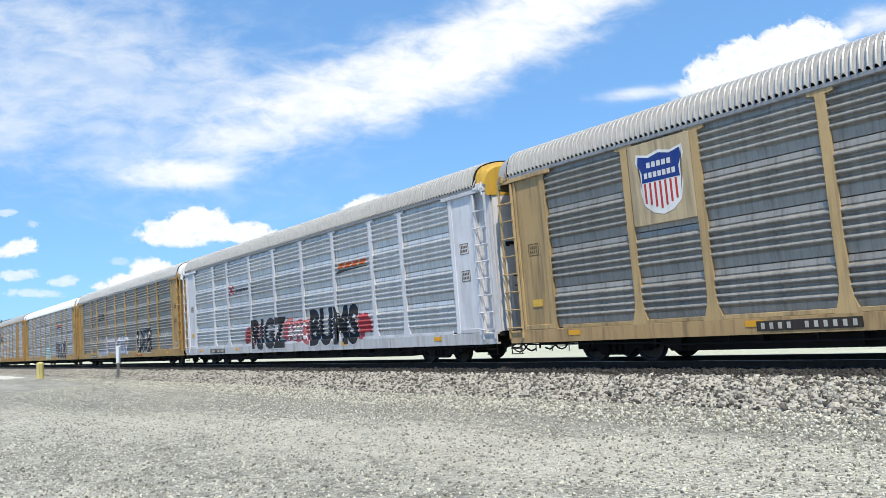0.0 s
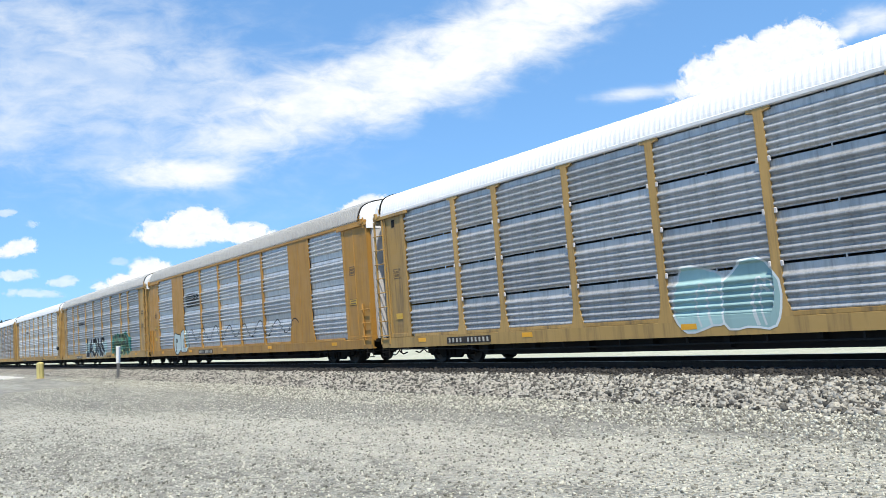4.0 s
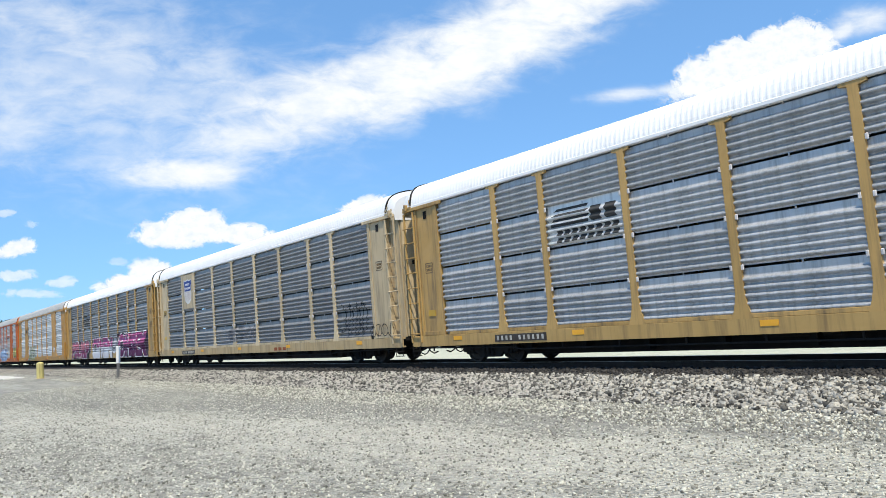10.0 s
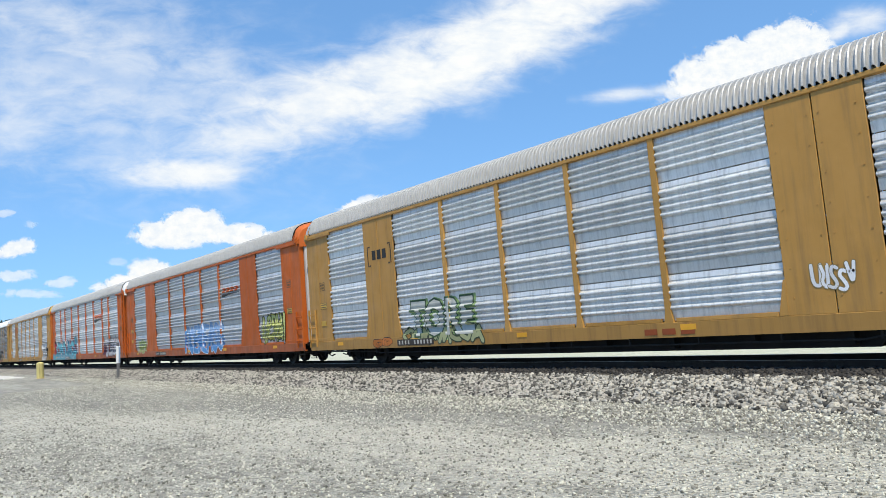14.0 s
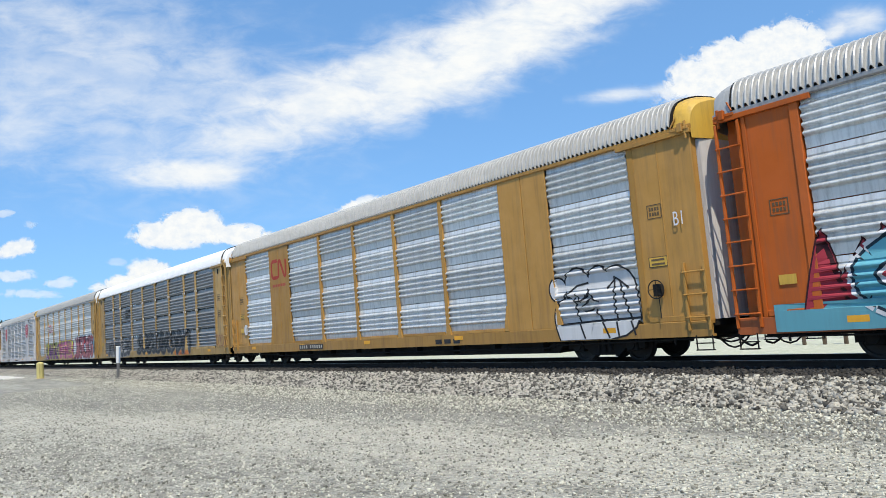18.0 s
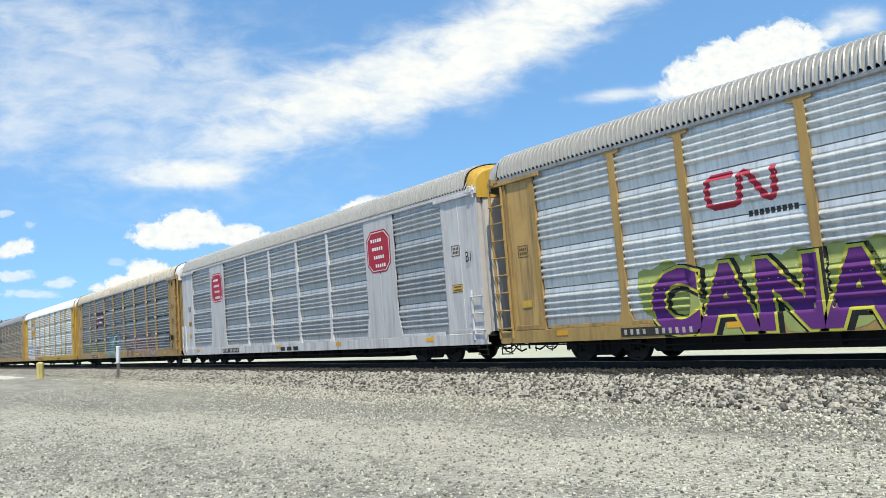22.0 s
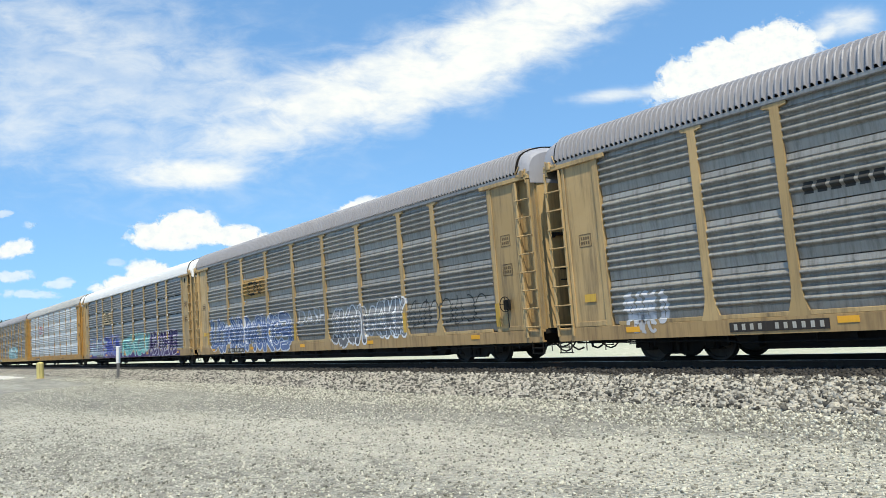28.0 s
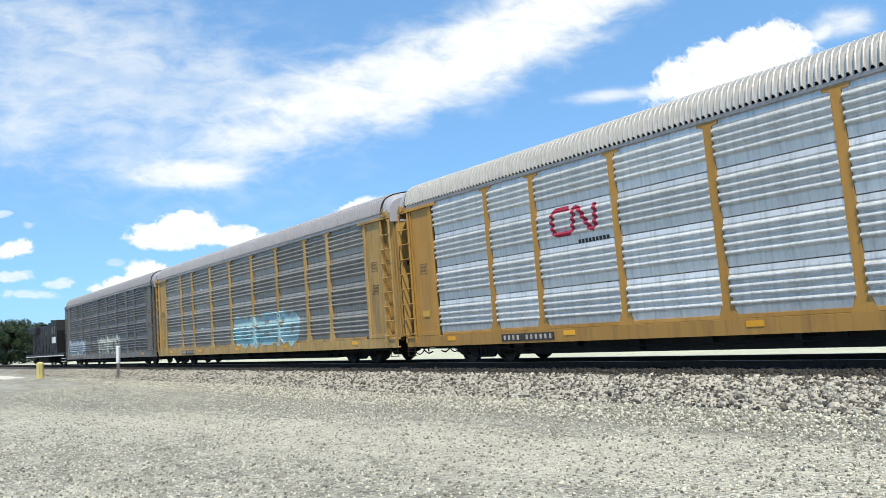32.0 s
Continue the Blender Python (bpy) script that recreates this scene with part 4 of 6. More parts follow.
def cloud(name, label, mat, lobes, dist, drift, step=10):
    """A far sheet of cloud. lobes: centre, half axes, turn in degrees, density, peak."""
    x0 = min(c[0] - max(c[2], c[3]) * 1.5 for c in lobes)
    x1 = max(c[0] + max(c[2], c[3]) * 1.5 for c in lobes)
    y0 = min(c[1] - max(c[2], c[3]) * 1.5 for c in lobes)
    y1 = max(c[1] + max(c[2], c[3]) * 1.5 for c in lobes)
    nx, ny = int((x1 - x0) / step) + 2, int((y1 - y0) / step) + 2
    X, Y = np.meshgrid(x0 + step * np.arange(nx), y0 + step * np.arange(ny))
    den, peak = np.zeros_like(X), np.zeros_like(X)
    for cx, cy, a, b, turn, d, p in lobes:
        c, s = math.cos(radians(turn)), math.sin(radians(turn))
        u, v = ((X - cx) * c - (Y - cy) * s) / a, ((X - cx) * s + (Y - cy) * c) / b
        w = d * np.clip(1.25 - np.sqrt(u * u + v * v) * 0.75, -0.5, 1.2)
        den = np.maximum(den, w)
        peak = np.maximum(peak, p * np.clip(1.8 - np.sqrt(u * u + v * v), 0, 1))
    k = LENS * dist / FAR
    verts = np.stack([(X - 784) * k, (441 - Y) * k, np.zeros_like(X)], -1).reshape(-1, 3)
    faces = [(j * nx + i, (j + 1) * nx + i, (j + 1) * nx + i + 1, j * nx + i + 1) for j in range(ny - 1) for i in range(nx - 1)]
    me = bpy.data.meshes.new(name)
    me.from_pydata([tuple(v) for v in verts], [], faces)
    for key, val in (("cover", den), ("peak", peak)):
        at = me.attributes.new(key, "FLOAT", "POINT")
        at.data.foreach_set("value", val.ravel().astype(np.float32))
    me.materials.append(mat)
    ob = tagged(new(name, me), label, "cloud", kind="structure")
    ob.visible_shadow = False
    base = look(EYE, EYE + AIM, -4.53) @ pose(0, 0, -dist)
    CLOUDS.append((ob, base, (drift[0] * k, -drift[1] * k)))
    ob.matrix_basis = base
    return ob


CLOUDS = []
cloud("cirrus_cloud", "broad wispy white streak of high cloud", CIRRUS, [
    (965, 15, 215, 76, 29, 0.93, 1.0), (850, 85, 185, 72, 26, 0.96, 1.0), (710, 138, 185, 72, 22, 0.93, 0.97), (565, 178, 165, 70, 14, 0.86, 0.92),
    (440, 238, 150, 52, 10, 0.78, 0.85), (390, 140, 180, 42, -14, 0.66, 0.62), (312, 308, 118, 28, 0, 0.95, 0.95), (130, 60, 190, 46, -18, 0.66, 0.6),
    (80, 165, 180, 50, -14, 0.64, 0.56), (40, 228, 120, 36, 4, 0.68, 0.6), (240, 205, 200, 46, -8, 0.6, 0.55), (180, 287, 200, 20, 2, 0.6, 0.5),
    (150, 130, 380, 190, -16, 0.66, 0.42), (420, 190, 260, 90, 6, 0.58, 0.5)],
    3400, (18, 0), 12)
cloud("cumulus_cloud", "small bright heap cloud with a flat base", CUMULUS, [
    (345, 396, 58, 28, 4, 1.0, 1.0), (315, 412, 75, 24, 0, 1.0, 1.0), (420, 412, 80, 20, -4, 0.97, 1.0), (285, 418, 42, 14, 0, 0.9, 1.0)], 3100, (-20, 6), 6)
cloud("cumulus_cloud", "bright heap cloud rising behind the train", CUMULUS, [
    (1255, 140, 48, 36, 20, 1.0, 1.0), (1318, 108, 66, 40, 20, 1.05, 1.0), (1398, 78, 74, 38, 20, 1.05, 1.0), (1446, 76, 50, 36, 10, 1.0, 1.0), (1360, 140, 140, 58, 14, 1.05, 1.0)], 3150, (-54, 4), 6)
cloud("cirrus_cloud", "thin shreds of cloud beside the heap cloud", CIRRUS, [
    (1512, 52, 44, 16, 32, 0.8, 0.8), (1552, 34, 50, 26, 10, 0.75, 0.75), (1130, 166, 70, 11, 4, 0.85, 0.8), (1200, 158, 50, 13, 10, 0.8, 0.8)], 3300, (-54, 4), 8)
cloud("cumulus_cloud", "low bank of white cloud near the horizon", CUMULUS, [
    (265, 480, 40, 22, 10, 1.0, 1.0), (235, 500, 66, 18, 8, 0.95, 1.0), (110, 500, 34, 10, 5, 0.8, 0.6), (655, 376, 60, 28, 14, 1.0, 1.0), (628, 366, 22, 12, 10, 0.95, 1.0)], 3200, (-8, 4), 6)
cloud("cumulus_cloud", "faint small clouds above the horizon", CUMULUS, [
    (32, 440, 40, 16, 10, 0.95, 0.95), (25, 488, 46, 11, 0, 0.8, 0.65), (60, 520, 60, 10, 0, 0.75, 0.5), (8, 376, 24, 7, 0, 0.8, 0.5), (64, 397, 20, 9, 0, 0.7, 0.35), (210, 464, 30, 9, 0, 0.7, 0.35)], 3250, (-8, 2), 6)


# ---------------------------------------------------------------- the train
# label, frame, sheets, roof, ribs, solid bays, white door tops, number plate, extras
CARS = []


def car(label, *args, **kw):
    CARS.append(autorack(label, *args, **kw))
    return CARS[-1][0]


car("tan autorack with dark ribbed sheets and a shield emblem", "tan", "brown", "silver", plate_x=-4.9)
car("silver-white autorack with bold black and red spray letters", "silver", "silver", "silver", white_door=False, plate_x=-8.6)
car("tan autorack with sooty ribbed sheets and pale spray tags", "yellow", "brown", "silver", plate_x=-8.2)
car("yellow autorack with seamed grey sheets and a white roof", "yellow", "mid", "white", "even", plate_x=-8.6)
car("gold autorack with wide solid panels and silver sheets", "gold", "silver", "silver", solid=True, plate_x=-3.6)
car("yellow autorack with grey ribbed sheets and green spray letters", "yellow", "mid", "silver", plate_x=-6.6)
car("golden autorack with clean silver sheets and a white roof", "yellow", "light", "white", plate_x=-7.5, brake=True, sign=True)
car("yellow autorack with blue-grey seamed sheets and a white roof", "yellow", "mid", "white", "even", plate_x=-8.2)
car("cream autorack with dark seamed sheets and a white roof", "cream", "dark", "white", "even", plate_x=-8.2)
car("yellow autorack with dark sheets and huge pink spray letters", "yellow", "dark", "white", "even", plate_x=-8.6)
car("gold autorack with solid panels and bright silver sheets", "gold", "light", "silver", solid=True, plate_x=-6.0)
car("orange autorack with solid panels and silver sheets", "orange", "silver", "silver", solid=True, plate_x=-6.0)
car("orange autorack with silver sheets and cyan spray letters", "orange", "light", "silver", plate_x=-6.0)
car("gold autorack with solid panels, red emblem and silver sheets", "gold", "light", "silver", solid=True, white_door=False, plate_x=-5.2, brake=True)
car("yellow autorack with dark seamed sheets and black spray letters", "yellow", "dark", "white", "even", plate_x=-8.4)
car("yellow autorack with silver sheets and colourful spray letters", "yellow", "light", "silver", plate_x=-8.0)
car("white autorack with grey sheets and red emblems", "white", "mid", "silver", solid=True, white_door=False, plate_x=-6.4)
car("yellow autorack with dark seamed sheets and a rust-stained roof", "yellow", "dark", "rusty", "even", plate_x=-7.6, brake=True)
car("bright yellow autorack with silver seamed sheets and a white roof", "bright", "clean", "white", "even", plate_x=-4.0, sign=True)
car("tan autorack with grey sheets and a grey roof", "tan", "brown", "grey", plate_x=-7.4)
car("tan autorack with brown sheets and blue-white spray letters", "tan", "brown", "grey", plate_x=-8.0, brake=True)
car("cream autorack with dark sheets and teal and violet spray letters", "tan", "dark", "white", "even", plate_x=-8.0)
car("gold autorack with clean silver sheets and a red emblem", "gold", "light", "silver", plate_x=-7.6, proud=0.055)
car("yellow autorack with sooty sheets and a cyan spray tag", "yellow", "brown", "grey", plate_x=-8.0)
car("grey autorack with dull sheets and faded spray tags", "grey", "sooty", "grey", plate_x=-8.0)


# ---------------------------------------------------------------- emblems and spray paint on the near sides
LAYER = 0.004


def skin(x, z, style, solid, flats=()):
    """How far the near side stands out at a place on it."""
    for a, b, c, d in flats:
        if a - 0.01 <= x <= b + 0.01 and c - 0.01 <= z <= d + 0.01:
            return -1.507
    if z < Z0 or z > Z1 or abs(x) > BAYS[-1]:
        return -1.502
    for p in BAYS[1:-1]:
        if solid and abs(p) > 6:
            continue
        if abs(x - p) < post_half(z, solid) + 0.004:
            return -1.502
    if solid and 6.92 < abs(x) < 8.87:
        return -1.492
    if z < 1.057:
        return -1.5
    return SHEET_Y - rib_out(z, style)


def lay(name, bm, mat, car, layer, style, solid=False, label="", flats=(), proud=0.0):
    """Paint: a flat shape in x and z is cut along ribs and posts and pressed onto the side."""
    if not bm.verts:
        bm.free()
        return None
    zs = [v.co.z for v in bm.verts]
    xs_ = [v.co.x for v in bm.verts]
    cuts = []
    for tier in range(4):
        for z, _ in RIBS[style]:
            if min(zs) < Z0 + tier * TIER + z < max(zs):
                cuts.append(((0, 0, Z0 + tier * TIER + z), (0, 0, 1)))
    if min(zs) < Z0 < max(zs):
        cuts.append(((0, 0, Z0 - 0.004), (0, 0, 1)))
    if min(zs) < 1.06 < max(zs):
        cuts += [((0, 0, 1.056), (0, 0, 1)), ((0, 0, 1.066), (0, 0, 1))]
    for p in BAYS[1:-1]:
        for s in (-1, 1):
            for wide in (0.065, 0.09, 0.118) if solid else (0.098, 0.112, 0.15, 0.19, 0.24):
                e = p + s * wide
                if min(xs_) < e < max(xs_) and (wide < 0.12 or min(zs) < 1.5):
                    cuts.append(((e, 0, 0), (1, 0, 0)))
    bmesh.ops.triangulate(bm, faces=bm.faces[:])
    geom = bm.verts[:] + bm.edges[:] + bm.faces[:]
    bmesh.ops.bisect_plane(bm, geom=geom, plane_co=(0, 0, SILL0 + 0.015), plane_no=(0, 0, -1), clear_outer=True)
    for co, no in cuts:
        bmesh.ops.bisect_plane(bm, geom=bm.verts[:] + bm.edges[:] + bm.faces[:], plane_co=co, plane_no=no)
    for v in bm.verts:
        v.co.y = skin(v.co.x, v.co.z, style, solid, flats) - LAYER * layer + v.co.y - (proud if v.co.z > 1.06 else 0.0)
    for f in bm.faces:
        if f.normal.y > 0:
            f.normal_flip()
    me = bpy.data.meshes.new(name)
    bm.to_mesh(me)
    bm.free()
    me.materials.append(mat)
    ob = new(name, me)
    ob.parent = car
    return tagged(ob, label)


def letters(text, x0, x1, z0, z1, fat=0.0, dx=0.0, dz=0.0, shear=0.0, bold=0.0):
    cu = bpy.data.curves.new("letters", "FONT")
    cu.body, cu.size, cu.offset, cu.resolution_u, cu.space_character = text, 1.0, fat, 3, 1.05
    cu.shear = shear
    ob = bpy.data.objects.new("letters", cu)
    me = bpy.data.meshes.new_from_object(ob)
    bm = bmesh.new()
    bm.from_mesh(me)
    bpy.data.objects.remove(ob)
    bpy.data.curves.remove(cu)
    bpy.data.meshes.remove(me)
    # the box without the fattening, so that outline and fill keep one size
    fat -= bold
    ax, bx = min(v.co.x for v in bm.verts) + fat, max(v.co.x for v in bm.verts) - fat
    az, bz = min(v.co.y for v in bm.verts) + fat, max(v.co.y for v in bm.verts) - fat
    for v in bm.verts:
        v.co = (x0 + (v.co.x - ax) / (bx - ax) * (x1 - x0) + dx, 0, z0 + (v.co.y - az) / (bz - az) * (z1 - z0) + dz)
    return bm


def poly(bm, pts, y=0.0):
    bm.faces.new([bm.verts.new((x, y, z)) for x, z in pts])


def bars(bm, x0, x1, z0, z1, n, rows=1):
    h = (z1 - z0) / rows
    for r in range(rows):
        for i in range(n):
            a = x0 + (x1 - x0) * i / n
            b = x0 + (x1 - x0) * (i + 0.72) / n
            poly(bm, [(a, z0 + r * h), (b, z0 + r * h), (b, z0 + (r + 0.7) * h), (a, z0 + (r + 0.7) * h)])


def stroke(bm, pts, w, y=0.0):
    """A sprayed line of width w through the points."""
    vs = [Vector((x, 0, z)) for x, z in pts]
    rows = []
    for i, p in enumerate(vs):
        d = (vs[min(i + 1, len(vs) - 1)] - vs[max(i - 1, 0)]).normalized()
        n = Vector((-d.z, 0, d.x)) * w / 2
        rows.append((bm.verts.new(p + n + Vector((0, y, 0))), bm.verts.new(p - n + Vector((0, y, 0)))))
    for (a, b), (c, d) in zip(rows, rows[1:]):
        bm.faces.new((a, b, d, c))


def blob(cx, cz, rx, rz, rng, spiky=0.12, n=22, grow=0.0):
    ph = [rng.uniform(0, 6.28) for _ in range(3)]
    out = []
    for i in range(n):
        a = 2 * math.pi * i / n
        k = 1 + spiky * (0.5 * math.sin(3 * a + ph[0]) + 0.35 * math.sin(5 * a + ph[1]) + 0.3 * math.sin(2 * a + ph[2]))
        c, s = math.cos(a), math.sin(a)
        out.append((cx + (rx * k + grow) * math.copysign(abs(c) ** 0.75, c), cz + (rz * k + grow) * math.copysign(abs(s) ** 0.75, s)))
    return out


# Paths of fat spray characters, in a box from -1 to 1.
BENDS = (
    [[(0.8, 0.7), (0.0, 1.0), (-0.75, 0.55), (0.0, 0.05), (0.75, -0.5), (0.0, -1.0), (-0.8, -0.75)]],
    [[(-0.7, -1.0), (-0.75, 0.9), (0.3, 1.0), (0.7, 0.45), (-0.2, 0.0), (0.8, -1.0)]],
    [[(0.8, 0.7), (0.0, 1.0), (-0.8, 0.4), (-0.8, -0.5), (0.0, -1.0), (0.8, -0.6), (0.75, -0.05), (0.1, -0.05)]],
    [[(-0.9, -1.0), (-0.5, 1.0), (0.2, -0.7), (0.5, 1.0), (0.95, -1.0)]],
    [[(-0.8, 1.0), (-0.7, -0.6), (0.0, -1.0), (0.7, -0.6), (0.8, 1.0)]],
    [[(0.0, 1.0), (-0.8, 0.4), (-0.8, -0.4), (0.0, -1.0), (0.8, -0.4), (0.8, 0.4), (0.0, 1.0)]],
    [[(-0.85, -1.0), (0.0, 1.0), (0.85, -1.0)], [(-0.4, -0.25), (0.45, -0.25)]],
    [[(0.8, 0.95), (-0.65, 0.95), (-0.7, -0.95), (0.8, -0.95)], [(-0.6, 0.0), (0.5, 0.05)]],
    [[(-0.7, 1.0), (-0.7, -1.0)], [(0.8, 1.0), (-0.5, 0.0), (0.85, -1.0)]],
)


def rounded(pts, times):
    """Cuts the corners of a path, so that it bends."""
    for _ in range(times):
        out = [pts[0]]
        for (ax, az), (bx, bz) in zip(pts, pts[1:]):
            out += [(0.75 * ax + 0.25 * bx, 0.75 * az + 0.25 * bz), (0.25 * ax + 0.75 * bx, 0.25 * az + 0.75 * bz)]
        pts = out + [pts[-1]]
    return pts


def band(bm, pts, w, lift):
    """A wide sprayed band: one quad a stretch and an eight-cornered patch on every joint."""
    for k, ((ax, az), (bx, bz)) in enumerate(zip(pts, pts[1:])):
        d = math.hypot(bx - ax, bz - az) or 1.0
        nx, nz = -(bz - az) / d * w / 2, (bx - ax) / d * w / 2
        poly(bm, [(ax + nx, az + nz), (bx + nx, bz + nz), (bx - nx, bz - nz), (ax - nx, az - nz)], -lift - 0.000008 * k)
    step = max(1, len(pts) // 8)
    for k, (x, z) in enumerate(pts[::step] + [pts[-1]]):
        poly(bm, [(x + w / 2 * math.cos(a * 0.7854 + 0.39), z + w / 2 * math.sin(a * 0.7854 + 0.39)) for a in range(8)], -lift - 0.00022 - 0.00001 * k)


class Side:
    """The near side of one car, ready to be painted."""

    def __init__(self, k, style, solid=False, proud=0.0):
        self.proud = proud
        self.car, self.style, self.solid, self.flats = CARS[k][0], style, solid, []

    def lay(self, name, bm, colour, layer, label=""):
        mat = colour if isinstance(colour, bpy.types.Material) else spray(colour)
        return lay(name, bm, mat, self.car, layer, self.style, self.solid, label, self.flats, self.proud)

    def word(self, text, x0, x1, z0, z1, fill, edge, shade=None, fat=0.05, label="", shear=0.0, shine=None, bold=0.045):
        if shade:
            self.lay("graffiti_shadow", letters(text, x0, x1, z0, z1, bold + fat * 2.0, 0.06, -0.04, shear, bold), shade, 1)
        self.lay("graffiti_outline", letters(text, x0, x1, z0, z1, bold + fat, shear=shear, bold=bold), edge, 2)
        self.lay("graffiti", letters(text, x0, x1, z0, z1, bold, shear=shear, bold=bold), fill, 3, label)
        if shine:
            bm = letters(text, x0, x1, z0, z1, bold - 0.008, shear=shear, bold=bold)
            zc = z0 + (z1 - z0) * 0.52
            bmesh.ops.bisect_plane(bm, geom=bm.verts[:] + bm.edges[:] + bm.faces[:], plane_co=(0, 0, zc), plane_no=(0, 0, 1), clear_inner=True)
            self.lay("graffiti_highlight", bm, shine, 4)

    def halo(self, x0, x1, z0, z1, colour, seed, n=7, label=""):
        rng, bm = random.Random(seed), bmesh.new()
        for i in range(n):
            cx = x0 + (x1 - x0) * (i + 0.5) / n
            poly(bm, blob(cx, (z0 + z1) / 2 + rng.uniform(-0.1, 0.1), (x1 - x0) / n * 0.75, (z1 - z0) / 2 * rng.uniform(0.75, 1.1), rng, 0.25), -0.0004 * i)
        self.lay("graffiti_cloud", bm, colour, 0.4, label)

    def tag(self, x0, x1, z0, z1, fill, edge, seed, n=5, label="", wild=0.2, line=0.05, inner=None, rim=None, base=0.0):
        """Spray characters that cannot be read: fat bent bands that overlap, with outlines and inner strokes."""
        rng = random.Random(seed)
        lines, rims = bmesh.new(), bmesh.new()
        n = round(n * 1.25) if n > 2 else n
        w, rz = (x1 - x0) / n, (z1 - z0) / 2
        pale = tuple(0.72 * c + 0.28 * e for c, e in zip(fill, (0.7, 0.7, 0.72)))
        made = []
        for i in range(n):
            cx, cz = x0 + w * (i + 0.5), (z0 + z1) / 2 + rng.uniform(-0.06, 0.06)
            lean, rx = rng.uniform(-0.15, 0.2), w * (rng.uniform(0.60, 0.76) if n > 2 else 0.5)
            fat = min(rx * 0.56, rz * 0.50)
            fx, fz, up = rng.choice((-1, 1)), rng.choice((-1, 1)), i * 0.0009
            body, outline, shine = bmesh.new(), bmesh.new(), bmesh.new()
            if n <= 2:
                shape = rng.random()
                poly(outline, blob(cx, cz, rx * 1.04, rz, random.Random(shape), 0.16, grow=line), -up)
                poly(body, blob(cx, cz, rx * 1.04, rz, random.Random(shape), 0.16), -up - 0.00045)
                for j in range(3):
                    u = rng.uniform(-0.5, 0.5)
                    stroke(lines, rounded([(cx + rx * u, cz - rz * 0.85), (cx + rx * (u - 0.25), cz - rz * 0.1), (cx + rx * (u + 0.1), cz + rz * rng.uniform(0.2, 0.75)), (cx + rx * (u + 0.4), cz + rz * 0.1)], 2), line * 0.9, -up - 0.0009 - 0.0001 * j)
            for path in () if n <= 2 else BENDS[rng.randrange(len(BENDS))]:
                pts = [(cx + (fx * px + lean * pz) * (rx - fat * 0.30) + rng.uniform(-1, 1) * wild * 0.12, cz + fz * pz * (rz - fat * 0.42) + rng.uniform(-1, 1) * wild * 0.12) for px, pz in path]
                pts = rounded(pts, 0 if wild > 0.34 else 2)
                band(outline, pts, fat + 2 * line, up)
                band(body, pts, fat, up + 0.00045)
                band(shine, pts, fat * 0.66, up + 0.0007)
                if rim:
                    band(rims, pts, fat + 2 * line + 0.16, 0.0)
                if inner:
                    stroke(lines, [(x - fat * 0.12, z + fat * 0.16) for x, z in pts], line * 0.7, -up - 0.0009)
            made.append((body, outline, shine))
        if rim:
            self.lay("graffiti_rim", rims, rim, base + 0.3)
        else:
            rims.free()
        for body, outline, shine in made:
            self.lay("graffiti_outline", outline, edge, base + 1)
            self.lay("graffiti_letter", body, fill, base + 1, label)
            if z1 - z0 > 0.85 and sum(fill) > 0.3:
                bmesh.ops.bisect_plane(shine, geom=shine.verts[:] + shine.edges[:] + shine.faces[:], plane_co=(0, 0, z0 + (z1 - z0) * 0.5), plane_no=(0.12, 0, 1), clear_inner=True)
                self.lay("graffiti_highlight", shine, pale, base + 1)
            else:
                shine.free()
        strokes = self.lay("graffiti_linework", lines, inner or edge, base + 1)
        if strokes:
            tagged(strokes, kind="stuff")

    def flames(self, x0, x1, z0, z1, colour, edge, seed, n, label=""):
        """A row of sprayed tongues of fire of uneven height."""
        rng, inner, outer = random.Random(seed), bmesh.new(), bmesh.new()
        w = (x1 - x0) / n
        for i in range(n):
            cx, top = x0 + w * (i + 0.5), z1 - (z1 - z0) * rng.uniform(0.0, 0.35)
            tip = cx + rng.uniform(-0.4, 0.4) * w
            for bm, g in ((outer, 0.035), (inner, 0.0)):
                poly(bm, [(cx - w * 0.8 - g, z0), (cx + w * 0.8 + g, z0), (cx + w * 0.45 + g, (z0 + top) / 2), (tip + w * 0.12 + g, top - 0.12), (tip, top + g * 2), (tip - w * 0.12 - g, top - 0.12), (cx - w * 0.45 - g, (z0 + top) / 2)], -0.0003 * (i % 4))
        self.lay("graffiti_outline", outer, edge, 0.5)
        self.lay("graffiti", inner, colour, 1.2, label)

    def scrawl(self, x0, x1, z0, z1, colour, seed, n=6, w=0.035, label=""):
        """A thin looping signature."""
        rng, bm = random.Random(seed), bmesh.new()
        step = (x1 - x0) / n
        for i in range(n):
            cx, cz = x0 + step * (i + 0.5), (z0 + z1) / 2
            a0, turn = rng.uniform(0, 6.28), rng.choice((-1, 1)) * rng.uniform(3.5, 5.8)
            pts = [(cx + step * 0.5 * math.cos(a0 + turn * j / 14), cz + (z1 - z0) * 0.48 * math.sin(a0 + turn * j / 14) * (1 - 0.3 * j / 14)) for j in range(15)]
            stroke(bm, pts, w, -0.0004 * i)
            if rng.random() < 0.6:
                stroke(bm, [(cx - step * 0.2, z0), (cx + step * rng.uniform(-0.1, 0.3), z1)], w, -0.0002)
        self.lay("graffiti", bm, colour, 1, label)

    def plate(self, x0, x1, z0, z1, mat, name="emblem_plate", label="", layer=0.5):
        bm = bmesh.new()
        poly(bm, [(x0, z0), (x1, z0), (x1, z1), (x0, z1)])
        return self.lay(name, bm, mat, layer, label)

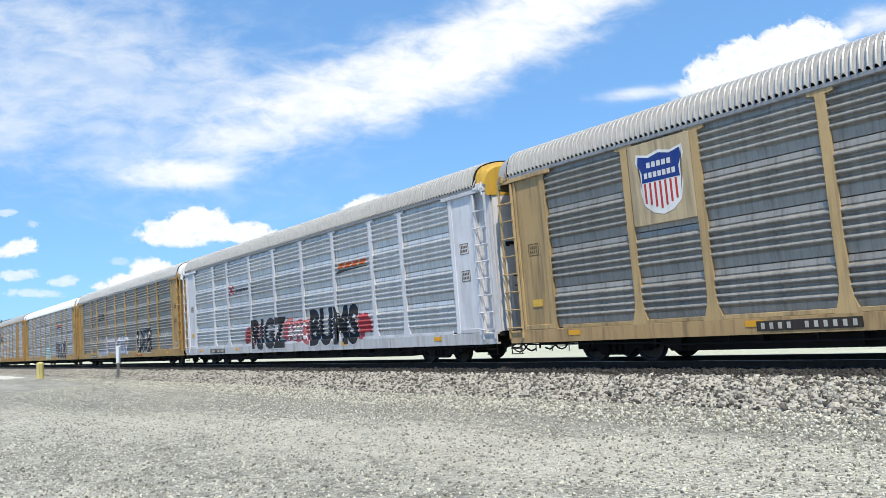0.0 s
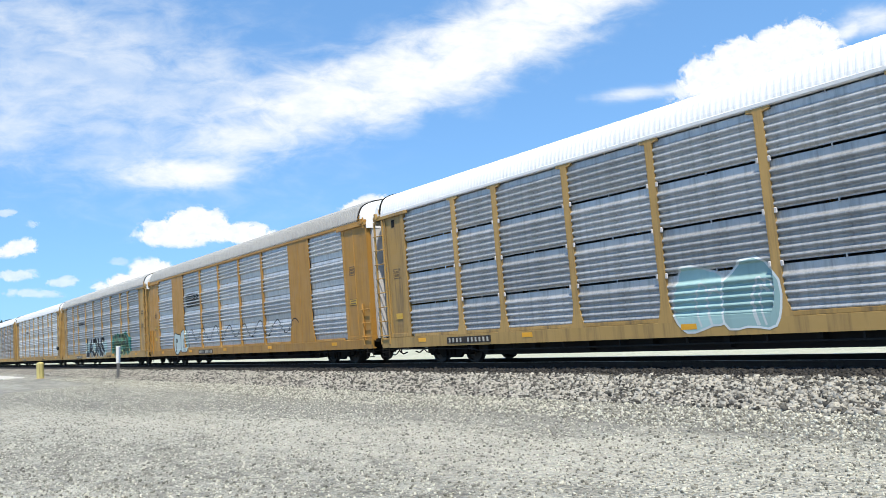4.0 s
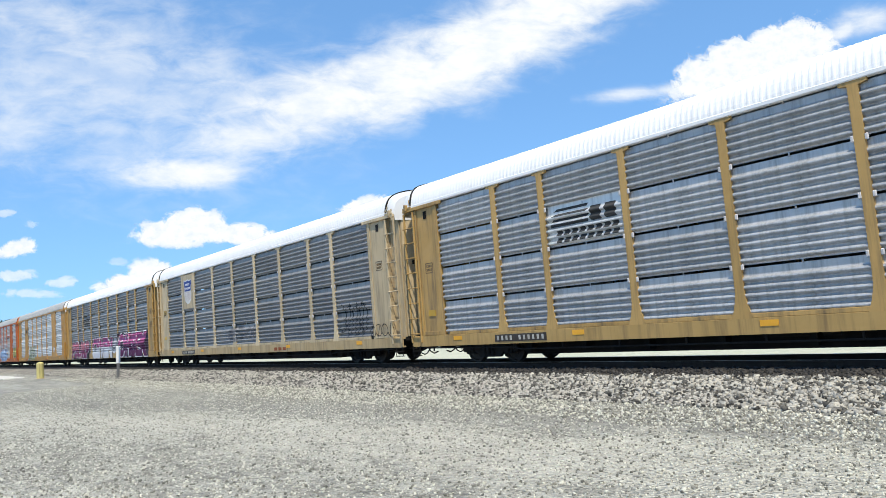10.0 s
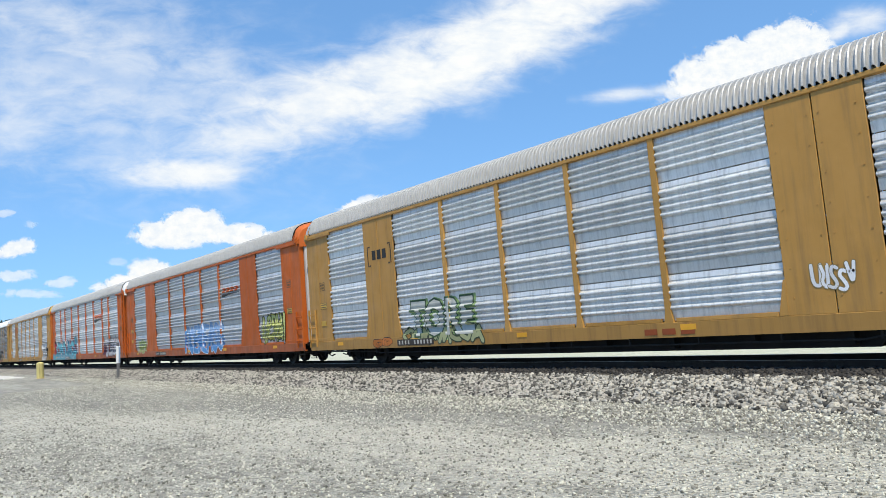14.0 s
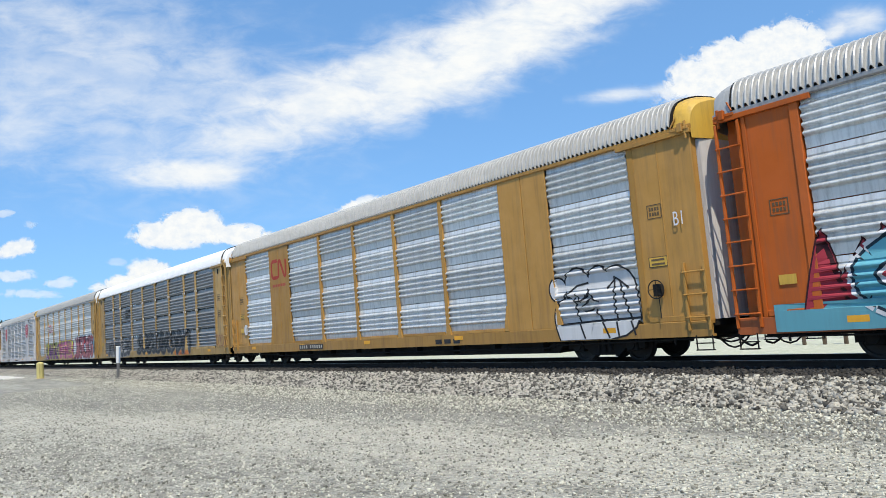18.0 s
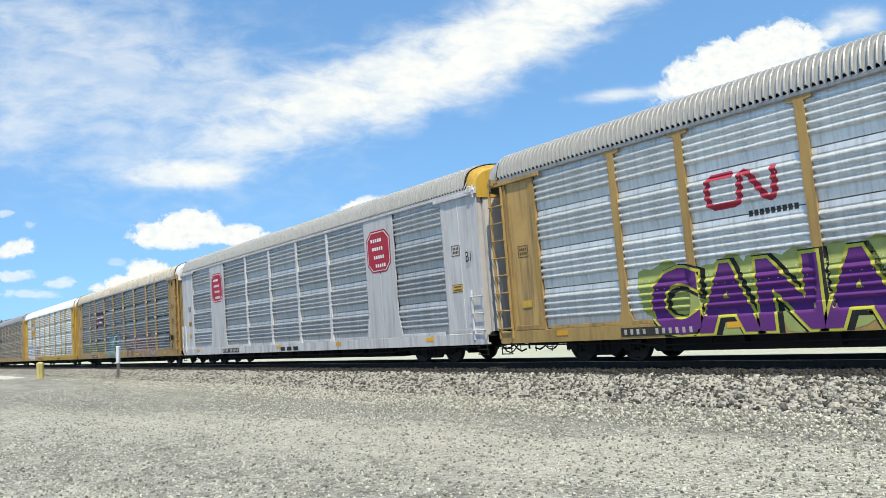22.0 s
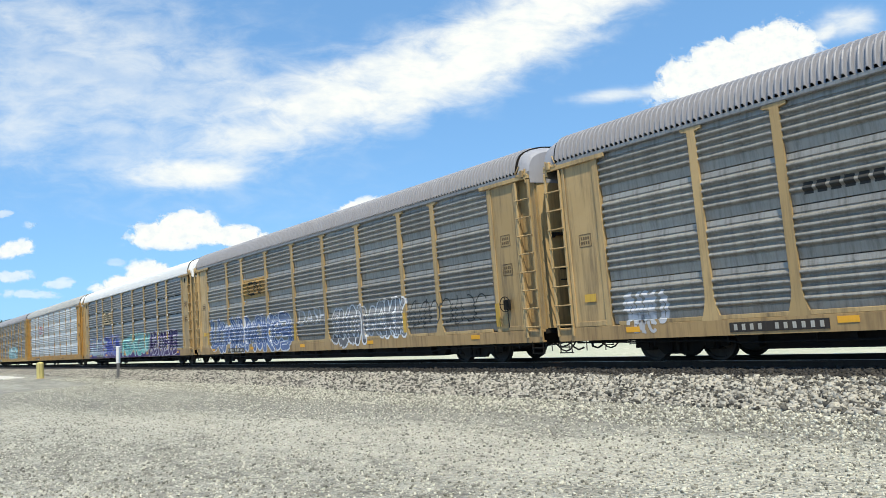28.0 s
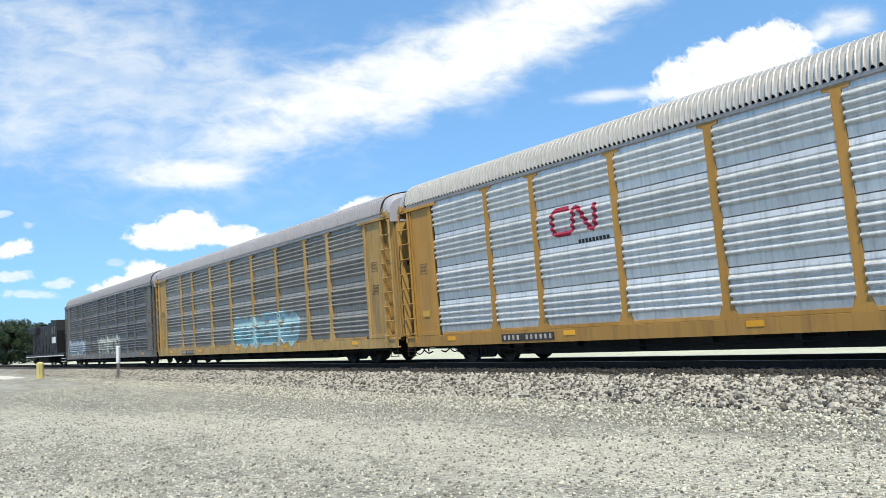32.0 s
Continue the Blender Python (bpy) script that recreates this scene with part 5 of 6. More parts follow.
    def board(self, x0, x1, z0, z1, mat, label=""):
        """A flat plate bolted over the ribs."""
        bm = bmesh.new()
        box(bm, x0, x1, -1.507, -1.44, z0, z1, 0.006)
        ob = part("emblem_board", bm, mat, self.car, label)
        self.flats.append((x0, x1, z0, z1))
        return ob

    def shield(self, x0, x1, z0, z1, top=(0.015, 0.05, 0.25), red=(0.42, 0.03, 0.03), faded=False):
        w, h, cx = x1 - x0, z1 - z0, (x0 + x1) / 2

        def edge(u):
            pts = [(-0.5, 1.0), (-0.25, 0.95), (0, 1.0), (0.25, 0.95), (0.5, 1.0), (0.52, 0.86), (0.44, 0.70), (0.46, 0.4), (0.40, 0.18), (0.22, 0.05), (0, 0), (-0.22, 0.05), (-0.40, 0.18), (-0.46, 0.4), (-0.44, 0.70), (-0.52, 0.86)]
            return [(cx + x * w * u, z0 + h / 2 + (z - 0.5) * h * u) for x, z in pts]
        bm = bmesh.new()
        poly(bm, edge(1.08))
        self.lay("shield_rim", bm, (0.7, 0.7, 0.68), 1.5)
        bm = bmesh.new()
        poly(bm, edge(0.98))
        zc = z0 + h * 0.53
        bmesh.ops.bisect_plane(bm, geom=bm.verts[:] + bm.edges[:] + bm.faces[:], plane_co=(0, 0, zc), plane_no=(0, 0, 1), clear_inner=True)
        self.lay("shield_top", bm, top, 2.5, "blue upper field of a shield emblem")
        bm = bmesh.new()
        for i in range(7):
            a = cx + w * (-0.42 + 0.84 * i / 7)
            lo = z0 + h * (0.06 + 0.12 * abs(i - 3) / 3)
            poly(bm, [(a + 0.02, lo), (a + w * 0.066, lo), (a + w * 0.066, zc - 0.02), (a + 0.02, zc - 0.02)])
        self.lay("shield_stripes", bm, (0.5, 0.4, 0.4) if faded else red, 2.5, "red and white stripes")
        bm = bmesh.new()
        bars(bm, cx - w * 0.30, cx + w * 0.30, z0 + h * 0.77, z0 + h * 0.90, 5)
        bars(bm, cx - w * 0.38, cx + w * 0.38, z0 + h * 0.60, z0 + h * 0.73, 7)
        self.lay("shield_bars", bm, (0.72, 0.72, 0.72), 3.5)

    def worm(self, x0, x1, z0, z1, colour, w=0.11):
        """The railway's looping two-letter emblem as one continuous band."""
        X, Z = x1 - x0, z1 - z0
        pts = [(0.42, 0.98), (0.1, 0.98), (0.02, 0.88), (0.0, 0.5), (0.02, 0.14), (0.1, 0.03), (0.40, 0.03), (0.48, 0.1), (0.5, 0.5), (0.52, 0.92), (0.58, 0.97), (0.64, 0.9), (0.86, 0.1), (0.93, 0.03), (0.98, 0.1), (1.0, 0.5), (1.0, 0.98)]
        bm = bmesh.new()
        stroke(bm, [(x0 + a * X, z0 + b * Z) for a, b in pts], w)
        self.lay("emblem", bm, colour, 2, "looping band emblem")

    def horse(self, x0, x1, z0, z1, colour=(0.03, 0.03, 0.035), text=True):
        """Slanting speed bars and lettering bars."""
        bm = bmesh.new()
        zc = z0 + (z1 - z0) * 0.45
        for i in range(4):
            a, h = zc + (z1 - zc) * i / 4, (z1 - zc) / 4
            poly(bm, [(x0 + 0.05 * i, a), (x0 + (x1 - x0) * 0.55, a), (x0 + (x1 - x0) * 0.58, a + h * 0.5), (x0 + 0.07 * (i + 1), a + h * 0.5)])
        bars(bm, x0 + (x1 - x0) * 0.60, x1, zc, z1, 2)
        if text:
            bars(bm, x0 + (x1 - x0) * 0.1, x1, z0, zc - 0.06, 8, 2)
        self.lay("emblem", bm, colour, 2, "black slanting bars emblem")

    def swoosh(self, x0, x1, z0, z1):
        X, Z = x1 - x0, z1 - z0
        bm = bmesh.new()
        for i in range(4):
            a = x0 + X * (0.06 + 0.235 * i)
            poly(bm, [(a, z0 + Z * 0.48), (a + X * 0.17, z0 + Z * 0.48), (a + X * 0.205, z0 + Z * 0.86), (a + X * 0.03, z0 + Z * 0.86)])
        self.lay("emblem", bm, (0.62, 0.12, 0.02), 2, "orange slanted emblem blocks")
        bm = bmesh.new()
        poly(bm, [(x0, z0 + Z * 0.1), (x0 + X * 0.45, z0 + Z * 0.22), (x1, z0 + Z * 0.3), (x1, z0 + Z * 0.38), (x0 + X * 0.05, z0 + Z * 0.38)])
        self.lay("emblem_wedge", bm, (0.03, 0.03, 0.03), 2)

    def bracket(self, x0, x1, z0, z1, colour=(0.03, 0.03, 0.035)):
        bm, w = bmesh.new(), 0.055
        for s, x in ((1, x0), (-1, x1)):
            stroke(bm, [(x + s * 0.18, z1), (x, z1), (x, z0), (x + s * 0.18, z0)], w)
        bars(bm, x0 + 0.28, x1 - 0.2, z0 + (z1 - z0) * 0.28, z1 - (z1 - z0) * 0.02, 3)
        self.lay("emblem", bm, colour, 2, "black bracketed emblem")

    def small_bars(self, x0, x1, z0, z1, colour, n=8, name="lettering"):
        bm = bmesh.new()
        bars(bm, x0, x1, z0, z1, n)
        self.lay(name, bm, colour, 2)

    def octagon(self, x0, x1, z0, z1):
        cx, cz, a, b = (x0 + x1) / 2, (z0 + z1) / 2, (x1 - x0) / 2, (z1 - z0) / 2
        shape = [(-1, -0.62), (-0.6, -1), (0.6, -1), (1, -0.62), (1, 0.62), (0.6, 1), (-0.6, 1), (-1, 0.62)]
        for i, (u, c) in enumerate(((1.0, (0.40, 0.02, 0.04)), (0.93, (0.72, 0.70, 0.70)), (0.88, (0.42, 0.02, 0.045)))):
            bm = bmesh.new()
            poly(bm, [(cx + x * a * u, cz + z * b * u) for x, z in shape])
            self.lay("emblem", bm, c, 1 + i, "red octagon emblem" if i == 2 else "")
        bm = bmesh.new()
        for i in range(4):
            z = cz + b * (0.55 - 0.4 * i)
            bars(bm, cx - a * 0.6 + 0.08 * i, cx + a * (0.35 + 0.08 * i), z - b * 0.1, z + b * 0.12, 5)
        self.lay("emblem_bars", bm, (0.74, 0.72, 0.72), 4)


K, Wt = (0.015, 0.015, 0.018), (0.72, 0.72, 0.74)
s = Side(0, "group")
s.board(-8.75, -7.03, 3.30, 5.28, FRAME["cream"], label="tan plate behind the emblem")
s.shield(-8.46, -7.28, 3.55, 4.98)
s.scrawl(6.2, 7.6, 1.2, 1.9, K, 3, 4)

s = Side(1, "group")
s.halo(-4.8, -3.2, 1.0, 2.0, (0.42, 0.10, 0.10), 4, 2, "red sprayed cloud behind black letters")
s.halo(-0.6, 1.8, 1.0, 1.95, (0.42, 0.12, 0.12), 6, 3)
s.word("RIGZ", -4.1, -0.5, 0.78, 2.2, K, (0.6, 0.6, 0.62), fat=0.03, bold=0.05, label="bold black spray letters")
s.word("AMC", -0.35, 1.6, 1.1, 1.85, (0.75, 0.72, 0.72), (0.4, 0.04, 0.05), fat=0.05)
s.halo(5.4, 6.5, 1.0, 1.9, (0.45, 0.06, 0.07), 5, 2)
s.word("BUMS", 1.8, 5.7, 0.80, 2.35, K, (0.6, 0.6, 0.62), fat=0.03, bold=0.055, label="bold black spray letters")
s.swoosh(4.3, 6.55, 3.55, 4.05)
bm = bmesh.new()
stroke(bm, [(-6.75, 3.60), (-6.1, 4.05)], 0.1)
stroke(bm, [(-6.75, 4.05), (-6.1, 3.60)], 0.1, -0.001)
s.lay("emblem", bm, (0.45, 0.04, 0.05), 2, "red crossed strokes emblem")
s.small_bars(-5.95, -4.4, 3.66, 3.9, (0.12, 0.12, 0.14), 9)

s = Side(2, "group")
s.horse(-6.6, -4.5, 3.6, 4.2)
s.tag(-1.6, 2.0, 0.8, 2.2, (0.55, 0.56, 0.62), (0.10, 0.11, 0.2), 11, 4, "pale blue-white spray letters")
s.tag(-5.0, -1.8, 1.0, 2.2, (0.40, 0.38, 0.40), (0.62, 0.6, 0.62), 12, 4, "faded pale spray letters", 0.2, 0.03)
s.scrawl(-9.5, -5.4, 1.5, 2.3, (0.6, 0.58, 0.62), 13, 7)
s.tag(4.2, 7.2, 0.9, 2.5, K, (0.62, 0.6, 0.58), 14, 3, "black spray piece with white outline", 0.35, 0.05)
s.scrawl(9.1, 10.6, 1.1, 2.2, Wt, 15, 3)
s.scrawl(11.9, 12.9, 1.0, 1.5, Wt, 16, 4, 0.025)
s.halo(-6.6, -3.6, 0.7, 1.35, (0.30, 0.31, 0.36), 17, 4, "faded blue-grey spray patch")

s = Side(3, "even")
s.swoosh(4.4, 6.65, 3.55, 4.1)
s.tag(-1.1, 1.35, 0.75, 2.2, (0.33, 0.50, 0.50), (0.62, 0.66, 0.66), 21, 2, "pale teal spray letters")
s.tag(4.0, 8.7, 0.72, 2.25, K, (0.62, 0.62, 0.64), 22, 5, "black block letters with white outline", 0.12, 0.035)
s.tag(7.6, 8.8, 1.7, 2.35, (0.06, 0.06, 0.07), (0.5, 0.5, 0.52), 23, 2, "", 0.2, 0.03)

s = Side(4, "group", True)
s.horse(-6.65, -4.35, 3.35, 4.2)
s.tag(-8.75, -6.4, 0.78, 2.0, (0.50, 0.60, 0.60), K, 31, 2, "round white-teal spray characters", 0.12, 0.05)
bm = bmesh.new()
stroke(bm, [(-6.4 + 0.12 * i, 1.75 + 0.34 * math.sin(i * 0.40) * (1 - 0.15 * math.sin(i * 0.13))) for i in range(118)], 0.05)
s.lay("graffiti", bm, K, 1, "long black wavy spray line")

s = Side(5, "group")
s.small_bars(-6.7, -4.5, 3.5, 3.85, (0.04, 0.04, 0.045))
s.halo(-4.0, 2.5, 1.0, 2.0, (0.36, 0.50, 0.50), 40, 8, "pale teal cloud behind black letters")
s.word("LAONS", -3.9, 1.9, 0.75, 2.3, K, (0.55, 0.60, 0.60), fat=0.03, bold=0.05, label="heavy black spray letters")
s.halo(4.4, 9.2, 0.75, 2.4, (0.02, 0.17, 0.15), 42, 6, "dark teal spray cloud")
s.tag(4.8, 8.8, 0.85, 2.3, (0.03, 0.05, 0.03), (0.28, 0.42, 0.18), 43, 5, "dark spray letters edged in lime green", 0.3, 0.04)

s = Side(6, "group")
s.bracket(-6.25, -4.75, 3.5, 4.15)
s = Side(7, "even")
s.plate(-6.75, -4.25, 3.2, 4.3, SHEET["light"], label="clean sheet panel")
s.horse(-6.7, -4.3, 3.25, 4.25)
s = Side(8, "even")
s.board(-8.75, -7.03, 3.30, 5.28, FRAME["cream"], label="cream plate behind the emblem")
s.shield(-8.46, -7.28, 3.6, 4.95, faded=True)
s.scrawl(9.1, 11.2, 1.1, 2.4, K, 51, 4, 0.05, "thin black spray loops")
s.scrawl(11.4, 13.0, 1.0, 1.5, K, 52, 4, 0.03)
s.tag(-2.2, 1.0, 1.25, 1.9, (0.16, 0.16, 0.17), (0.28, 0.28, 0.29), 53, 4, "ghost of scrubbed spray letters", 0.2, 0.03)
s = Side(9, "even")
PINK, WINE = (0.45, 0.09, 0.24), (0.20, 0.03, 0.11)
s.plate(-11.55, -4.8, 0.63, 2.2, spray(K), "graffiti_shadow", layer=0.6)
s.plate(4.0, 11.58, 0.63, 2.4, spray((0.03, 0.012, 0.03)), "graffiti_shadow", layer=0.6)
s.word("PSURP", -11.4, -5.0, 0.66, 2.15, WINE, Wt, K, 0.035, "pink and wine block letters with white outline", bold=0.07, shine=(0.50, 0.17, 0.22))
s.word("CEVEN", -3.85, 2.4, 0.66, 2.25, (0.62, 0.62, 0.66), (0.7, 0.7, 0.72), K, 0.035, "white and pink block letters with black shade", bold=0.07, shine=PINK)
s.word("!", 2.75, 3.25, 1.0, 2.1, (0.4, 0.4, 0.42), Wt, None, 0.03)
s.word("OHSEK", 4.15, 11.4, 0.66, 2.35, (0.10, 0.01, 0.07), Wt, K, 0.035, "wine-coloured block letters with white outline", bold=0.07, shine=PINK)
s.horse(-6.85, -4.5, 3.35, 4.25)
s = Side(10, "group", True)
s.bracket(-8.6, -7.1, 3.65, 4.35)
s.tag(-6.6, -2.5, 0.75, 1.3, (0.36, 0.38, 0.20), (0.05, 0.07, 0.04), 61, 6, "", 0.35, 0.04)
s.word("TORE", -6.2, -2.9, 0.95, 2.15, (0.55, 0.56, 0.52), (0.05, 0.10, 0.05), (0.25, 0.36, 0.14), 0.04, "grey-white spray letters edged in green")
s.tag(7.5, 8.3, 1.4, 1.9, Wt, (0.25, 0.2, 0.1), 62, 4, "small white bubble tag", 0.2, 0.015)
s.tag(-8.6, -7.4, 0.66, 0.95, (0.5, 0.16, 0.03), K, 63, 2, "", 0.2, 0.02)
s = Side(11, "group", True)
s.tag(-1.4, 4.4, 0.75, 2.3, (0.09, 0.27, 0.55), (0.60, 0.66, 0.75), 71, 6, "bright blue spray letters", 0.45, 0.04)
s.tag(9.3, 11.7, 1.1, 2.3, (0.50, 0.52, 0.06), K, 72, 4, "yellow-green spray letters with black edge", 0.5, 0.05)
s.tag(-10.8, -8.9, 0.9, 1.7, (0.35, 0.42, 0.12), (0.6, 0.6, 0.5), 73, 3, "", 0.3, 0.03)
s.swoosh(4.4, 6.7, 3.5, 4.1)
s = Side(12, "group")
s.swoosh(4.35, 6.75, 3.45, 4.25)
CYAN, INK = (0.13, 0.42, 0.52), (0.01, 0.03, 0.05)
s.flames(-11.8, -2.3, 1.0, 2.75, (0.36, 0.03, 0.05), (0.05, 0.01, 0.015), 80, 17, "red spray flames behind cyan letters")
s.plate(-12.6, -2.5, 0.64, 1.2, spray((0.14, 0.40, 0.48)), "graffiti", "cyan sprayed band", 1.9)
s.tag(-10.8, -3.2, 0.9, 2.35, CYAN, INK, 87, 5, "large cyan spray letters", 0.2, 0.06, rim=Wt, base=3.5)
piece, ink = bmesh.new(), bmesh.new()
for bm, g in ((ink, 0.07), (piece, 0.0)):
    poly(bm, [(-2.72 + (0.42 + g) * math.cos(0.45 * i), 2.28 + (0.36 + g) * math.sin(0.45 * i)) for i in range(14)])
    star = [(math.cos(1.571 + 0.6283 * i) * (1.0 if i % 2 == 0 else 0.45), math.sin(1.571 + 0.6283 * i) * (1.0 if i % 2 == 0 else 0.45)) for i in range(10)]
    for i in range(10):
        (ax, az), (bx, bz) = star[i], star[(i + 1) % 10]
        poly(bm, [(-2.75, 1.2), (-2.75 + ax * (0.62 + g), 1.2 + az * (0.55 + g)), (-2.75 + bx * (0.62 + g), 1.2 + bz * (0.55 + g))])
s.lay("graffiti_outline", ink, INK, 4.5)
s.lay("graffiti", piece, CYAN, 5.5, "cyan spray star and dot")
s.flames(7.2, 12.0, 0.9, 2.35, (0.10, 0.02, 0.05), (0.03, 0.02, 0.03), 88, 12)
s.tag(8.0, 11.9, 0.8, 2.1, (0.66, 0.64, 0.66), K, 83, 8, "white spray letters with dark pink spikes", 0.6, 0.05, base=3.5)
s = Side(13, "group", True)
s.worm(-8.6, -7.15, 3.95, 4.75, (0.45, 0.05, 0.03), 0.16)
s.small_bars(-8.55, -7.2, 3.55, 3.72, (0.40, 0.06, 0.04), 8)
shapes = [rounded([(8.95, 0.64), (8.75, 1.25), (9.0, 1.72), (9.5, 1.75), (9.55, 1.3), (10.4, 1.4), (10.5, 2.3), (11.0, 2.5), (11.5, 2.1), (11.62, 0.64), (8.95, 0.64)], 2)]
shapes += [[(cx + rx * math.cos(0.35 * i), cz + rz * math.sin(0.35 * i)) for i in range(18)] for cx, cz, rx, rz in ((8.95, 2.0, 0.26, 0.30), (9.62, 2.08, 0.42, 0.42), (10.35, 2.05, 0.36, 0.44))]
outer, inner, lines = bmesh.new(), bmesh.new(), bmesh.new()
for i, shape in enumerate(shapes):
    poly(inner, shape, -0.0004 * i)
    stroke(outer, shape + shape[:2], 0.10, -0.0004 * i)
for i, path in enumerate((((9.5, 1.75), (9.62, 1.2), (9.8, 0.66)), ((10.2, 1.4), (10.45, 1.0), (10.6, 0.66)), ((10.85, 2.2), (10.82, 1.4), (10.9, 0.66)), ((11.0, 2.1), (11.2, 1.4), (11.4, 0.7)), ((9.0, 1.05), (10.2, 1.1), (11.55, 1.12)), ((9.25, 1.85), (9.6, 2.05), (10.0, 2.1)), ((9.55, 1.85), (9.7, 1.62), (9.9, 1.8)), ((9.95, 1.95), (10.1, 1.7), (9.75, 1.5)), ((10.6, 1.9), (10.9, 2.15), (11.3, 1.85)))):
    stroke(lines, path, 0.055, -0.0004 * i)
s.lay("graffiti_outline", outer, K, 1)
s.lay("graffiti", inner, (0.66, 0.66, 0.67), 2, "big white bubble spray figure")
tagged(s.lay("graffiti_linework", lines, K, 3.2), kind="stuff")
s.tag(-12.0, -11.4, 1.5, 2.0, Wt, (0.3, 0.2, 0.1), 92, 1, "", 0.4, 0.02)
s.lay("lettering", letters("B1", 12.78, 13.02, 3.18, 3.50), Wt, 4, "white stencilled mark")
s = Side(14, "even")
s.horse(-5.75, -4.4, 3.4, 4.15)
s.tag(-2.9, 7.6, 0.75, 2.15, (0.035, 0.037, 0.04), (0.15, 0.155, 0.16), 101, 8, "long row of black spray letters", 0.25, 0.04, (0.30, 0.31, 0.32))
s.tag(-11.3, -4.5, 0.7, 1.95, (0.07, 0.072, 0.078), (0.33, 0.33, 0.34), 102, 6, "dark grey spray letters", 0.4, 0.05)
s.scrawl(11.7, 13.0, 1.0, 1.7, (0.25, 0.10, 0.08), 103, 4, 0.04)
s.plate(4.9, 7.6, 0.66, 0.92, spray((0.55, 0.17, 0.03)), "graffiti", "orange patch", 1.4)
s = Side(15, "group")
s.worm(-6.35, -4.8, 3.40, 4.1, (0.42, 0.03, 0.06), 0.14)
s.small_bars(-5.45, -4.35, 3.1, 3.28, K, 9)
VIO, YEL = (0.14, 0.03, 0.20), (0.55, 0.52, 0.06)
s.halo(-8.2, -1.6, 0.7, 2.4, (0.34, 0.38, 0.12), 110, 8, "lime spray cloud behind violet letters")
s.word("CANAS", -8.1, -1.9, 0.66, 2.2, VIO, YEL, K, 0.035, "violet spray letters edged in yellow")
s.halo(-1.4, 4.4, 0.7, 2.3, (0.30, 0.05, 0.16), 111, 7)
s.word("BTKS", -1.1, 4.2, 0.70, 2.35, (0.40, 0.11, 0.22), YEL, VIO, 0.04, "pink-red spray letters with yellow rim")
s.halo(5.2, 12.3, 0.62, 1.0, (0.55, 0.58, 0.62), 112, 9, "pale spray band under crimson letters")
s.tag(11.3, 12.5, 1.1, 2.3, (0.20, 0.42, 0.55), (0.05, 0.08, 0.14), 115, 1, "pale blue spray lump", 0.2, 0.04)
s.tag(5.5, 12.0, 0.72, 2.55, (0.36, 0.02, 0.035), (0.015, 0.02, 0.06), 113, 6, "crimson jagged spray letters", 0.45, 0.09, rim=(0.58, 0.66, 0.72))
s = Side(16, "group", True)
s.octagon(7.1, 8.65, 3.35, 4.9)
s.octagon(-8.65, -7.1, 3.35, 4.9)
s.small_bars(-0.6, 1.3, 0.66, 0.90, K, 3)
s.lay("lettering", letters("B1", 12.78, 13.02, 3.18, 3.50), K, 4, "black stencilled mark")
s = Side(17, "even")
s.plate(-6.75, -4.25, 3.2, 4.2, spray((0.12, 0.03, 0.06)), label="maroon emblem panel")
s.small_bars(-6.62, -4.4, 3.74, 4.06, Wt, 8)
s.small_bars(-6.62, -4.9, 3.34, 3.66, Wt, 7)
s.tag(-3.6, 0.0, 0.66, 2.55, (0.20, 0.32, 0.34), (0.03, 0.04, 0.05), 121, 4, "dull teal spray letters", 0.2, 0.05, (0.45, 0.5, 0.5))
s.tag(2.3, 8.6, 0.66, 2.3, (0.19, 0.10, 0.09), (0.34, 0.29, 0.29), 122, 5, "rust-red faded spray letters", 0.15, 0.03)
s.scrawl(-11.4, -4.4, 1.05, 1.95, (0.34, 0.37, 0.10), 123, 12, 0.04, "ghost letters in thin yellow-green lines")
s.scrawl(-11.2, -4.6, 1.2, 1.75, (0.24, 0.28, 0.12), 126, 9, 0.03)
s.scrawl(10.4, 11.5, 1.4, 2.0, K, 124, 4)
s.scrawl(-12.6, -11.8, 2.4, 3.3, Wt, 125, 3, 0.03)
s = Side(18, "even")
s.board(-8.75, -7.03, 3.30, 5.28, FRAME["bright"], label="yellow plate behind the emblem")
s.shield(-8.3, -7.45, 3.95, 4.8, faded=True)
s.tag(-11.6, -6.9, 0.75, 2.2, (0.62, 0.62, 0.66), (0.22, 0.22, 0.27), 131, 4, "white spray letters", 0.5, 0.04)
s.tag(-6.5, -4.3, 1.1, 2.1, (0.45, 0.40, 0.45), (0.40, 0.12, 0.2), 132, 2, "", 0.4, 0.03)
s.scrawl(-3.5, 11.0, 1.1, 1.95, (0.06, 0.06, 0.07), 133, 18, 0.035, "thin dark spray scribbles")
s = Side(19, "group")
s.small_bars(-6.55, -4.45, 3.35, 3.7, (0.05, 0.05, 0.05))
s.scrawl(-11.2, -10.0, 0.95, 1.75, (0.55, 0.55, 0.58), 141, 5, 0.10, "smeared white spray patch")
s.scrawl(-11.0, -10.3, 0.75, 1.3, (0.50, 0.50, 0.53), 142, 3, 0.08)
s = Side(20, "group")
s.plate(-6.8, -4.22, 3.25, 4.2, FRAME["yellow"], label="yellow emblem panel")
s.worm(-6.2, -4.8, 3.42, 4.0, K, 0.11)
s.tag(-11.3, -1.9, 0.72, 2.4, (0.10, 0.15, 0.30), (0.62, 0.64, 0.70), 151, 8, "blue and white swirling spray letters", 0.2, 0.07, (0.62, 0.64, 0.70))
